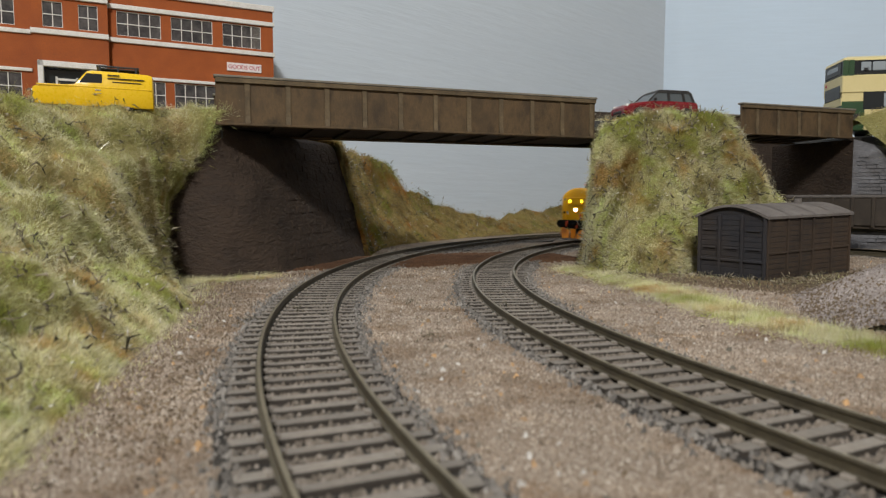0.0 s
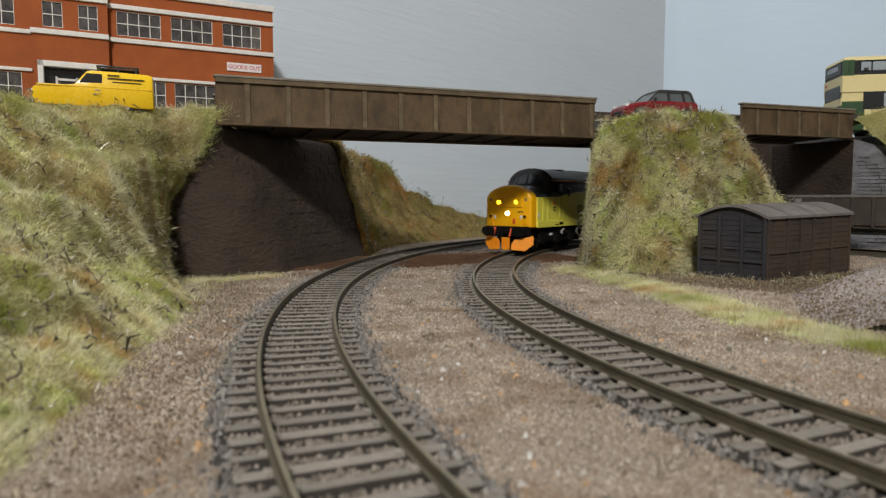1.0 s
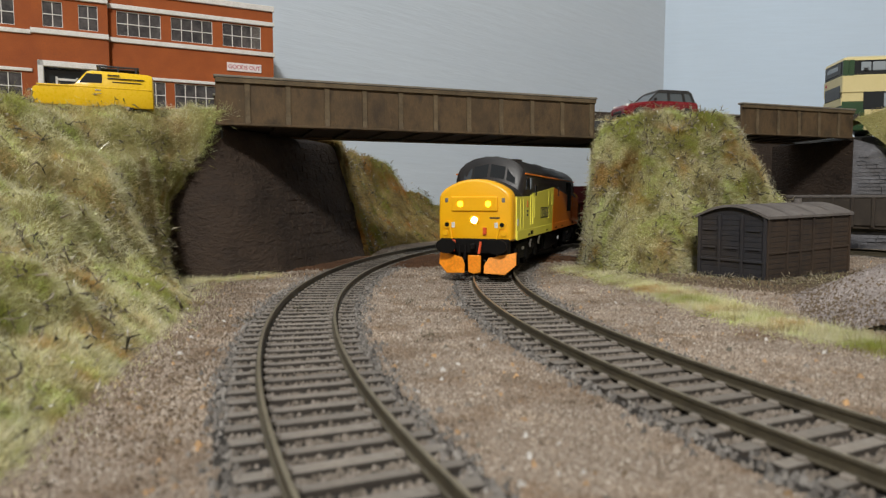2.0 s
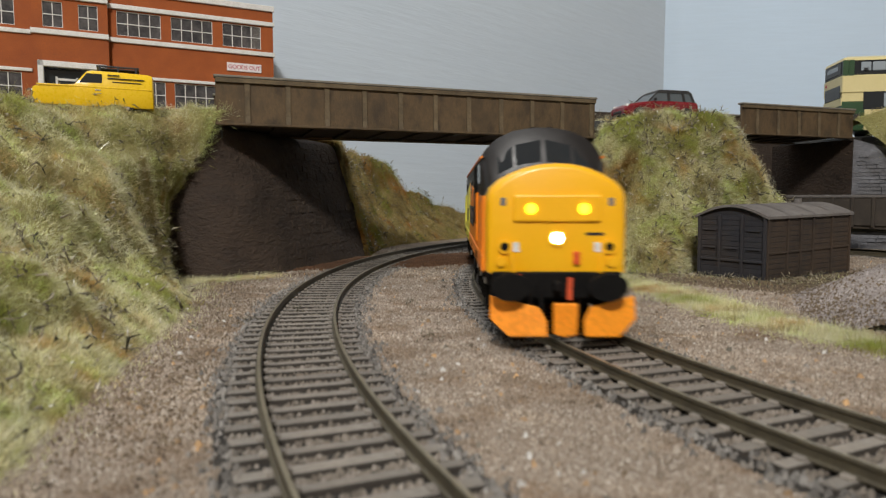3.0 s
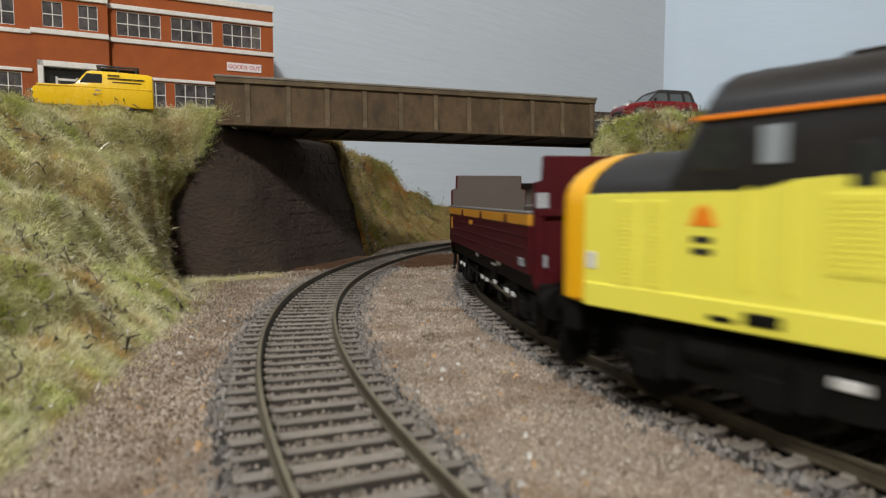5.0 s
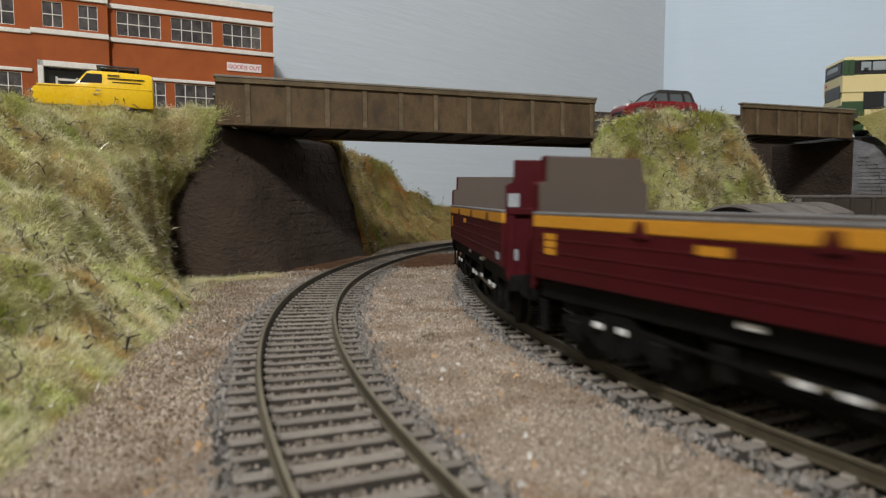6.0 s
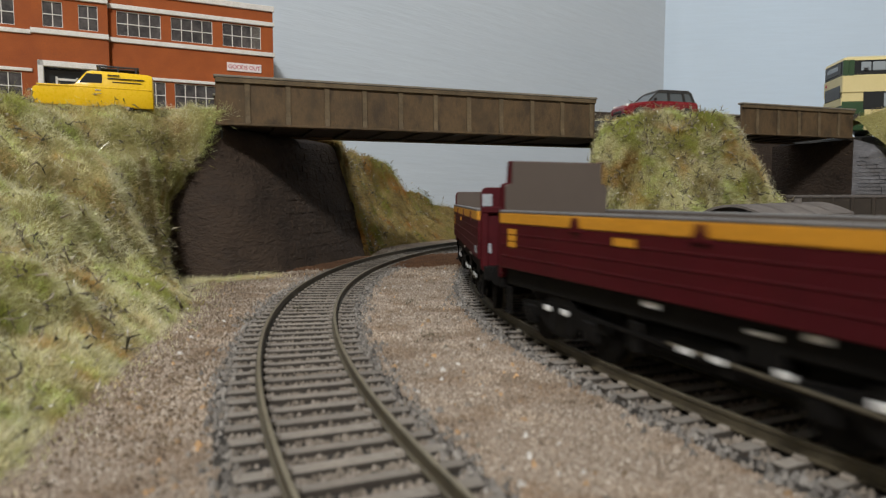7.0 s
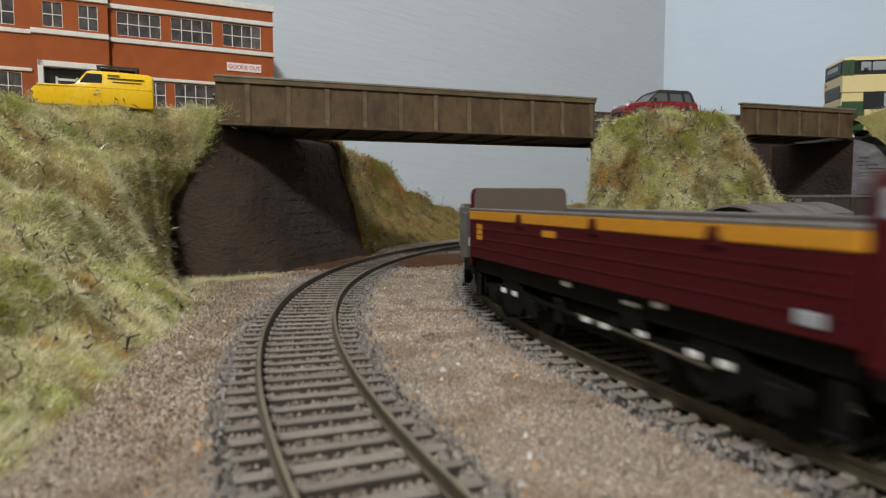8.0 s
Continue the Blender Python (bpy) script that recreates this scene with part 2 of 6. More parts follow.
def ruled(lines, nu, nv, rough=2.0, seed=0.0, edge0=0.15, lumps=0.0):
    """A bank: a sheet through several lines of (x, y, z), roughened by noise. Returns the grid (nu, nv, 3)."""
    L = [smooth_line(l, nu) for l in lines]
    per = nv // (len(lines) - 1)
    cols = []
    for a, b in zip(L, L[1:]):
        for k in range(per):
            t = k / per
            cols.append(a * (1 - t) + b * t)
    cols.append(L[-1])
    g = np.stack(cols, 1)
    for _ in range(per // 3):
        g[:, 1:-1] = 0.25 * g[:, :-2] + 0.5 * g[:, 1:-1] + 0.25 * g[:, 2:]
    for i in range(g.shape[0]):
        for j in range(g.shape[1]):
            v = Vector(g[i, j]) * 0.045 + Vector((seed, 0, 0))
            w = Vector(g[i, j]) * 0.18 + Vector((0, seed, 0))
            k = rough * min(1.0, edge0 + j / (0.25 * g.shape[1]))
            hump = Vector(g[i, j]) * 0.085 + Vector((seed, seed, 0))
            g[i, j, 2] += k * 0.55 * noise.noise(hump)
            g[i, j, 1] += k * 0.7 * noise.noise(hump + Vector((4, 4, 4)))
            swell = k * lumps * min(1.0, i / 14) * noise.noise(Vector(g[i, j]) * 0.038 + Vector((0, seed, seed)))
            g[i, j, 1] -= 0.75 * swell
            g[i, j, 0] += 0.35 * swell
            g[i, j, 2] += 0.45 * swell + k * (1.3 * noise.noise(v) + 0.5 * noise.noise(w))
            g[i, j, 0] += k * 0.7 * noise.noise(v + Vector((9, 3, 1)))
    return g


def sheet(name, g, material, parent=None, label=""):
    a, b = g.shape[:2]
    idx = np.arange(a * b).reshape(a, b)
    f = np.stack([idx[:-1, :-1], idx[1:, :-1], idx[1:, 1:], idx[:-1, 1:]], -1).reshape(-1, 4)
    return raw(name, g.reshape(-1, 3), f, material, parent, label, True)


def scatter_on(g, n, rng, weight=None):
    """n random places on a grid sheet with their normals, even in area."""
    a, b, c, d = g[:-1, :-1].reshape(-1, 3), g[1:, :-1].reshape(-1, 3), g[1:, 1:].reshape(-1, 3), g[:-1, 1:].reshape(-1, 3)
    nr = np.cross(c - a, d - b)
    ar = np.linalg.norm(nr, axis=1)
    w = ar.copy()
    if weight is not None:
        w *= weight((a + c) / 2)
    k = rng.choice(len(w), n, p=w / w.sum())
    u, v = rng.random((n, 1)), rng.random((n, 1))
    p = (a[k] * (1 - u) + b[k] * u) * (1 - v) + (d[k] * (1 - u) + c[k] * u) * v
    nn = nr[k] / (ar[k][:, None] + 1e-9)
    nn *= np.sign(nn[:, 2:3] + 1e-9)
    return p, nn


def tufts(c, nn, rng, k, spread=1.5):
    """Spread k fibre roots round each place, with the way in which each leans out of its tuft."""
    n = len(c)
    d = rng.normal(0, 1, (n * k, 3)) * spread * np.repeat(rng.uniform(0.5, 1.4, (n, 1)), k, 0)
    m = np.repeat(nn, k, 0)
    d -= m * np.sum(d * m, 1, keepdims=True)
    sway = np.repeat(rng.normal(0, 0.45, (n, 3)), k, 0)
    return np.repeat(c, k, 0) + d, m, d / spread * 0.75 + sway


def blades(name, p, nn, rng, length=(2.5, 5.5), width=0.28, lean=0.9, material=None, parent=None, out=0.0):
    """Dry fibres: each a slim tapering spike."""
    n = len(p)
    up = nn + np.array([0, 0, 0.45]) + out + rng.normal(0, lean, (n, 3)) * np.array([1, 1, 0.6])
    up /= np.linalg.norm(up, axis=1, keepdims=True)
    side = np.cross(up, rng.normal(0, 1, (n, 3)))
    side /= np.linalg.norm(side, axis=1, keepdims=True) + 1e-9
    ln = rng.uniform(*length, (n, 1))
    droop = np.array([0, 0, -1.0]) * rng.uniform(0.0, 0.45, (n, 1)) + rng.normal(0, 0.15, (n, 3))
    w = width * rng.uniform(0.6, 1.3, (n, 1))
    base, tip = p - nn * 0.5, p + (up + droop) * ln
    v = np.stack([base - side * w / 2, base + side * w / 2, tip], 1).reshape(-1, 3)
    t = np.arange(n * 3).reshape(-1, 3)
    return soup(name, v, t, material, parent)


def grains(name, p, rng, size, material, parent=None, flat=0.7):
    """Small angular stones, half sunk: each a skewed four-sided pyramid with a blunt top."""
    n = len(p)
    s = (size(p) if callable(size) else np.full(n, size)) * rng.uniform(0.55, 1.35, n)
    a0 = rng.uniform(0, 2 * np.pi, n)
    vs = []
    for k in range(4):
        a = a0 + k * np.pi / 2 + rng.normal(0, 0.25, n)
        r = s * rng.uniform(0.4, 0.75, n)
        vs.append(p + np.stack([np.cos(a) * r, np.sin(a) * r, -0.3 * s], 1))
    for k in (0, 2):
        a = a0 + k * np.pi / 2 + rng.normal(0, 0.4, n)
        r = s * rng.uniform(0.1, 0.4, n)
        vs.append(p + np.stack([np.cos(a) * r, np.sin(a) * r, s * flat * rng.uniform(0.4, 1.0, n)], 1))
    v = np.stack(vs, 1).reshape(-1, 3)
    o = (np.arange(n) * 6)[:, None]
    t = np.concatenate([o + q for q in ([0, 1, 4], [1, 5, 4], [1, 2, 5], [2, 3, 5], [3, 4, 5], [3, 0, 4])], 1).reshape(-1, 3)
    return soup(name, v, t, material, parent)


def flecks(name, p, nn, rng, size, material, parent=None):
    """Torn scraps of leaf and twig: short crooked three-sided sticks."""
    n = len(p)
    up = nn * 0.6 + rng.normal(0, 0.8, (n, 3))
    up /= np.linalg.norm(up, axis=1, keepdims=True)
    s1 = np.cross(up, rng.normal(0, 1, (n, 3)))
    s1 /= np.linalg.norm(s1, axis=1, keepdims=True) + 1e-9
    s2 = np.cross(up, s1)
    ln = rng.uniform(0.5, 1.5, (n, 1)) * size
    w = rng.uniform(0.12, 0.34, (n, 1)) * size * 0.5
    b = p + nn * rng.uniform(0.0, 2.2, (n, 1))
    mid = b + up * ln * 0.5 + rng.normal(0, 0.25, (n, 3)) * size
    tip = b + up * ln + rng.normal(0, 0.3, (n, 3)) * size
    v = np.stack([b, mid + s1 * w, mid - s1 * w * 0.6 + s2 * w, mid - s1 * w * 0.5 - s2 * w, tip], 1).reshape(-1, 3)
    o = (np.arange(n) * 5)[:, None]
    t = np.concatenate([o + q for q in ([0, 2, 1], [0, 3, 2], [0, 1, 3], [4, 1, 2], [4, 2, 3], [4, 3, 1])], 1).reshape(-1, 3)
    return soup(name, v, t, material, parent)


# ---- plan: two curved tracks, each an arc: middle x, y and radius ----
NEAR = (406.3, 249.2, 385.3)
FAR = (403.1, 248.7, 447.7)
BED = -3.3


def on_curve(track, deg, off=0.0):
    a = radians(deg)
    return track[0] - (track[2] + off) * math.cos(a), track[1] + (track[2] + off) * math.sin(a)
# ---- the ground, room and backdrop ----
rng = np.random.default_rng(7)


def ground_height(x, y):
    v = Vector((x * 0.02, y * 0.02, 0.3))
    return BED + 0.7 * noise.noise(v) + 0.25 * noise.noise(v * 5)


def near_track(p, pad):
    return np.any([np.abs(np.hypot(p[:, 0] - c[0], p[:, 1] - c[1]) - c[2]) < pad for c in (NEAR, FAR)], axis=0)


def build_ground():
    xs = np.r_[np.linspace(-600, -120, 14)[:-1], np.linspace(-120, 260, 160), np.linspace(260, 1100, 24)[1:]]
    ys = np.r_[np.linspace(-700, 40, 16)[:-1], np.linspace(40, 520, 200), np.linspace(520, 1100, 20)[1:]]
    g = np.array([[(x, y, ground_height(x, y)) for y in ys] for x in xs])
    under = near_track(g.reshape(-1, 3), 15.0).reshape(g.shape[:2])
    g[under, 2] = -4.8
    ob = sheet("ground", g, M_EARTH)
    tagged(ob, "sandy brown baseboard scenery strewn with fine gravel", "ground", kind="structure")
    # the table under it
    b = box(-600, 1100, -700, 1100, -30, -6)
    tagged(part("baseboard", b, M_ROOM), "plain timber baseboard under the layout", "baseboard", kind="structure")


def build_gravel():
    def spot(n, y0, y1, k0, k1):
        y = rng.uniform(y0, y1, n)
        x = rng.uniform(k0, k1, n) * y
        p = np.stack([x, y, np.zeros(n)], 1)
        p = p[~near_track(p, 16.6) | (~near_track(p, 13.0) & (rng.random(len(p)) < 0.22))]
        depth = (p[:, 1] - 290) - (p[:, 0] + 100.5) * 0.3616
        p = p[(depth < 18 + 9 * np.sin(p[:, 0] * 0.09)) | (depth > 66 + 9 * np.sin(p[:, 0] * 0.07)) | (p[:, 0] > 76)]
        p[:, 2] = [ground_height(a, b) + 0.05 for a, b in p[:, :2]]
        edge = near_track(p, 16.5)
        p[edge, 2] = -3.5
        return p
    p = np.concatenate([spot(46000, 55, 130, -0.75, 0.75), spot(90000, 130, 260, -0.6, 0.75), spot(60000, 260, 480, -0.36, 0.72)])
    ob = grains("gravel", p, rng, lambda q: (0.40 + 0.0009 * q[:, 1]) * np.where(rng.random(len(q)) < 0.08, 1.6, 1.0), M_GRAVEL)
    tagged(ob, "loose pale brown gravel between the tracks", "gravel", kind="stuff")
    q = spot(1500, 60, 420, -0.5, 0.7)
    tagged(grains("pebbles", q, rng, 1.25, M_PEBBLE), "scattered larger pebbles, white, ochre and dark", "gravel", kind="stuff")


def build_room():
    def wall(name, x0, x1, y0, y1, z0, z1, label):
        tagged(part(name, box(x0, x1, y0, y1, z0, z1), M_ROOM), label, "wall", kind="structure")
    wall("wall_west", -1220, -1200, -1300, 1300, -900, 1750, "plain cream room wall")
    wall("wall_east", 1500, 1520, -1300, 1300, -900, 1750, "plain cream room wall")
    wall("wall_south", -1200, 1500, -1320, -1300, -900, 1750, "plain cream room wall")
    wall("wall_north", -1200, 1500, 1300, 1320, -900, 1750, "plain cream room wall")
    tagged(part("ceiling", box(-1220, 1520, -1320, 1320, 1750, 1770), M_ROOM), "plain pale ceiling over the layout", "ceiling", kind="structure")
    tagged(part("floor", box(-1220, 1520, -1320, 1320, -920, -900), M_ROOM), "plain room floor", "floor", kind="structure")


def build_backdrop():
    def board(name, ax, ay, bx, by, z1, mat, label, thick=9):
        d = Vector((bx - ax, by - ay))
        ln = d.length
        b = box(0, ln, 0, thick, -4, z1, 0.8)
        ob = part(name, b, mat)
        ob.matrix_world = at(ax, ay, 0, math.degrees(math.atan2(d.y, d.x)))
        tagged(ob, label, "backdrop", kind="structure")
    board("backdrop_1", -420, 190, 308, 918, 620, M_BACK, "grey-blue painted sky board with brushed streaks")
    board("backdrop_2", 250, 985, 1080, 900, 620, M_BACK2, "pale blue painted sky board")


build_ground()
build_room()
build_backdrop()


# ---- banks: toe, belly and crest lines ----
BANK_LEFT = ruled([
    [(-124, 286, -4), (-106, 256, -4), (-84, 215, -4), (-72, 162, -4), (-63, 110, -4), (-56, 80, -4), (-50, 20, -4), (-48, -120, -4)],
    [(-121, 285, 28), (-119, 262, 22), (-110, 222, 20), (-98, 165, 16), (-90, 110, 14), (-84, 80, 13), (-80, 20, 12), (-80, -120, 12)],
    [(-105, 287, 57), (-126, 271, 61), (-143, 235, 58), (-142, 170, 50), (-140, 110, 48), (-138, 80, 47), (-136, 20, 46), (-136, -120, 46)],
    [(-94, 293, 71), (-127, 282, 72), (-160, 250, 71.5), (-176, 190, 68), (-182, 120, 66), (-182, 80, 66), (-182, 20, 66), (-182, -120, 66)],
    [(-103, 420, 68), (-160, 420, 68), (-300, 400, 68), (-330, 300, 68), (-340, 200, 68), (-340, 80, 68), (-340, 20, 68), (-340, -120, 68)]],
    190, 84, 5.6, 3.0, 0.15, 1.9)
BANK_FAR = ruled([
    [(-47, 392, -4), (-45, 440, -3), (-36, 490, -3), (5, 560, -3), (60, 630, -3), (150, 705, -3), (260, 770, -3)],
    [(-56, 396, 40), (-62, 450, 28), (-52, 510, 22), (-12, 585, 16), (45, 655, 11), (140, 728, 8), (250, 790, 6)],
    [(-66, 400, 70), (-76, 455, 69), (-66, 525, 66), (-28, 612, 57), (34, 680, 44), (130, 748, 27), (245, 810, 19)],
    [(-120, 410, 70), (-130, 470, 69), (-110, 540, 65), (-60, 625, 56), (0, 700, 43), (120, 775, 26), (235, 835, 18)]],
    110, 48, 4.0, 11.0, 0.15, 0.8)
HILL = ruled([
    [(75, 352, -4), (74, 324, -4), (85, 302, -4), (104, 298, -4), (116, 306, -4), (150, 331, -4), (192, 352, -4), (226, 385, -4), (236, 430, -4)],
    [(82, 356, 30), (82, 336, 30), (92, 320, 30), (108, 317, 30), (126, 323, 30), (152, 341, 30), (182, 354, 30), (200, 385, 30), (206, 430, 30)],
    [(85, 360, 62), (85, 349, 62), (97, 341, 63), (118, 339, 65), (138, 342, 65), (156, 350, 63), (170, 362, 60), (180, 385, 58), (184, 430, 58)],
    [(86, 364, 72), (88, 358, 74), (100, 352, 78), (122, 350, 79.5), (140, 351, 79.5), (154, 357, 77), (165, 368, 73), (172, 390, 71), (174, 430, 70)],
    [(88, 440, 74), (94, 440, 74), (110, 440, 75), (126, 440, 75), (146, 440, 75), (158, 440, 74), (162, 440, 73), (166, 440, 72), (168, 440, 70)]],
    150, 68, 3.9, 21.0, 0.15, 0.6)
BANK_RIGHT = ruled([
    [(330, 428, 20), (345, 405, -4), (420, 380, -4), (560, 360, -4)],
    [(306, 440, 58), (335, 425, 40), (425, 410, 30), (560, 390, 30)],
    [(283, 452, 88), (300, 448, 93), (335, 444, 96), (430, 438, 97), (560, 425, 97)],
    [(286, 460, 82), (304, 456, 87), (335, 452, 89), (430, 446, 89), (560, 433, 89)]],
    70, 40, 2.0, 31.0)


def twigs(name, p, nn, rng, length, thick, material, segs=3, shoots=3):
    """Crooked three-sided stems with short side shoots."""
    vs, ts = [], []
    count = 0
    def stem(a, d, ln, w, n):
        nonlocal count
        ring = []
        q = a.copy()
        for k in range(n + 1):
            r = w * (1 - 0.75 * k / n)
            s1 = np.cross(d, (0.3, 0.5, 0.81))
            s1 /= np.linalg.norm(s1) + 1e-9
            s2 = np.cross(d, s1)
            vs.extend([q + s1 * r, q - 0.5 * s1 * r + 0.87 * s2 * r, q - 0.5 * s1 * r - 0.87 * s2 * r])
            ring.append((q.copy(), d.copy()))
            d = d + rng.normal(0, 0.62, 3)
            d /= np.linalg.norm(d)
            q = q + d * ln / n
        for k in range(n):
            o = count + 3 * k
            for e in range(3):
                f = (e + 1) % 3
                ts.extend([(o + e, o + f, o + 3 + f), (o + e, o + 3 + f, o + 3 + e)])
        count += 3 * (n + 1)
        return ring
    for a, n0 in zip(p, nn):
        d = n0 * 0.25 + rng.normal(0, 0.75, 3)
        d /= np.linalg.norm(d)
        ln = length * rng.uniform(0.5, 1.3)
        w = thick * rng.uniform(0.6, 1.3)
        ring = stem(a + n0 * rng.uniform(1.6, 3.6), d, ln, w, segs)
        for _ in range(shoots):
            b, e = ring[rng.integers(1, segs)]
            e = e + rng.normal(0, 0.9, 3)
            stem(b, e / np.linalg.norm(e), ln * rng.uniform(0.25, 0.5), w * 0.75, 2)
    return soup(name, np.array(vs), np.array(ts), material)


def build_banks():
    seen_from = lambda c: np.where(c[:, 1] < 20, 0.05, 1.0) / (0.25 + (np.hypot(c[:, 0], c[:, 1]) / 300.0) ** 2)
    for name, g, n, m, label in (
            ("embankment", BANK_LEFT, 760000, 1700, "grassy embankment with long pale fibres and leaf litter, beside the outer track"),
            ("embankment", BANK_FAR, 200000, 1500, "low grassy bank rising behind the far curve of the track"),
            ("embankment", HILL, 380000, 1500, "steep grassy mound carrying the road between the two bridges"),
            ("embankment", BANK_RIGHT, 60000, 250, "grassy bank under the road beside the smaller bridge")):
        far = g is BANK_FAR
        bank = tagged(sheet(name, g, M_TURF_FAR if far else M_TURF), label, "embankment", kind="structure")
        c, nn = scatter_on(g, n // 16, rng, seen_from)
        p, nn, lean = tufts(c, nn, rng, 16, 2.2)
        tagged(blades("grass", p, nn, rng, (1.0, 3.6), 0.26 if far else 0.15, 0.95, M_GRASS_FAR if far else M_GRASS, None, lean * 0.25), "dry yellow-green static grass in tufts", "grass", kind="stuff")
        c, nn = scatter_on(g, n // 30, rng, seen_from)
        tagged(blades("grass", c, nn, rng, (3.0, 7.0), 0.13, 1.9, M_GRASS_FAR if far else M_STRAW), "long pale loose straw fibres", "grass", kind="stuff")
        # Glints on the grass, added as small near-white scraps.
        p, nn = scatter_on(g, m // 2, rng, seen_from)
        tagged(flecks("chaff", p + nn * 1.2, nn, rng, rng.uniform(0.6, 1.9, (m // 2, 1)), M_GLINT), "near-white flecks painted in as glints on the grass", "foliage", kind="stuff")
        p, nn = scatter_on(g, m, rng, seen_from)
        p = p + nn * 1.0
        tagged(flecks("leaf_litter", p, nn, rng, rng.uniform(1.2, 3.6, (m, 1)), M_TWIG), "dark scraps of foliage caught in the grass", "foliage", kind="stuff")


def build_sprigs():
    near = lambda q: np.where(q[:, 1] < 20, 0.05, 1.0) / (0.25 + (np.hypot(q[:, 0], q[:, 1]) / 260.0) ** 2)
    for g, n, ln in ((BANK_LEFT, 1500, 4.4), (HILL, 760, 5.4), (BANK_FAR, 260, 5.0)):
        # sprigs lie in drifts
        c, nn = scatter_on(g, n // 5, rng, near)
        k = 5
        d = rng.normal(0, 3.4, (len(c) * k, 3))
        m = np.repeat(nn, k, 0)
        p = np.repeat(c, k, 0) + d - m * np.sum(d * m, 1, keepdims=True) - m * 0.8
        tagged(twigs("sprigs", p, np.repeat(nn, k, 0), rng, ln, 0.31, M_TWIG), "crooked grey-brown sprigs lying in the grass", "foliage", kind="stuff")


def build_fringe():
    """Grass that hangs over the edge of the wing wall and the crest."""
    for g, lean in ((BANK_LEFT[0:2], (0.9, -0.5, 0.1)), (HILL[2:4], (0.1, -0.6, 0.1))):
        c, nn = scatter_on(g, 420, rng)
        p, nn, out = tufts(c, nn, rng, 24, 1.7)
        tagged(blades("grass", p, nn, rng, (2.0, 5.0), 0.14, 0.7, M_GRASS, None, out * 0.5 + np.array(lean)), "grass hanging over the stonework edge", "grass", kind="stuff")


build_banks()
build_sprigs()
build_fringe()


# ---- the tracks ----
def rail_profile():
    return [(-0.7, -2.4), (0.7, -2.4), (0.7, -2.15), (0.2, -1.95), (0.2, -0.75), (0.42, -0.55), (0.42, -0.08), (0.34, 0), (-0.34, 0), (-0.42, -0.08), (-0.42, -0.55), (-0.2, -0.75), (-0.2, -1.95), (-0.7, -2.15)]


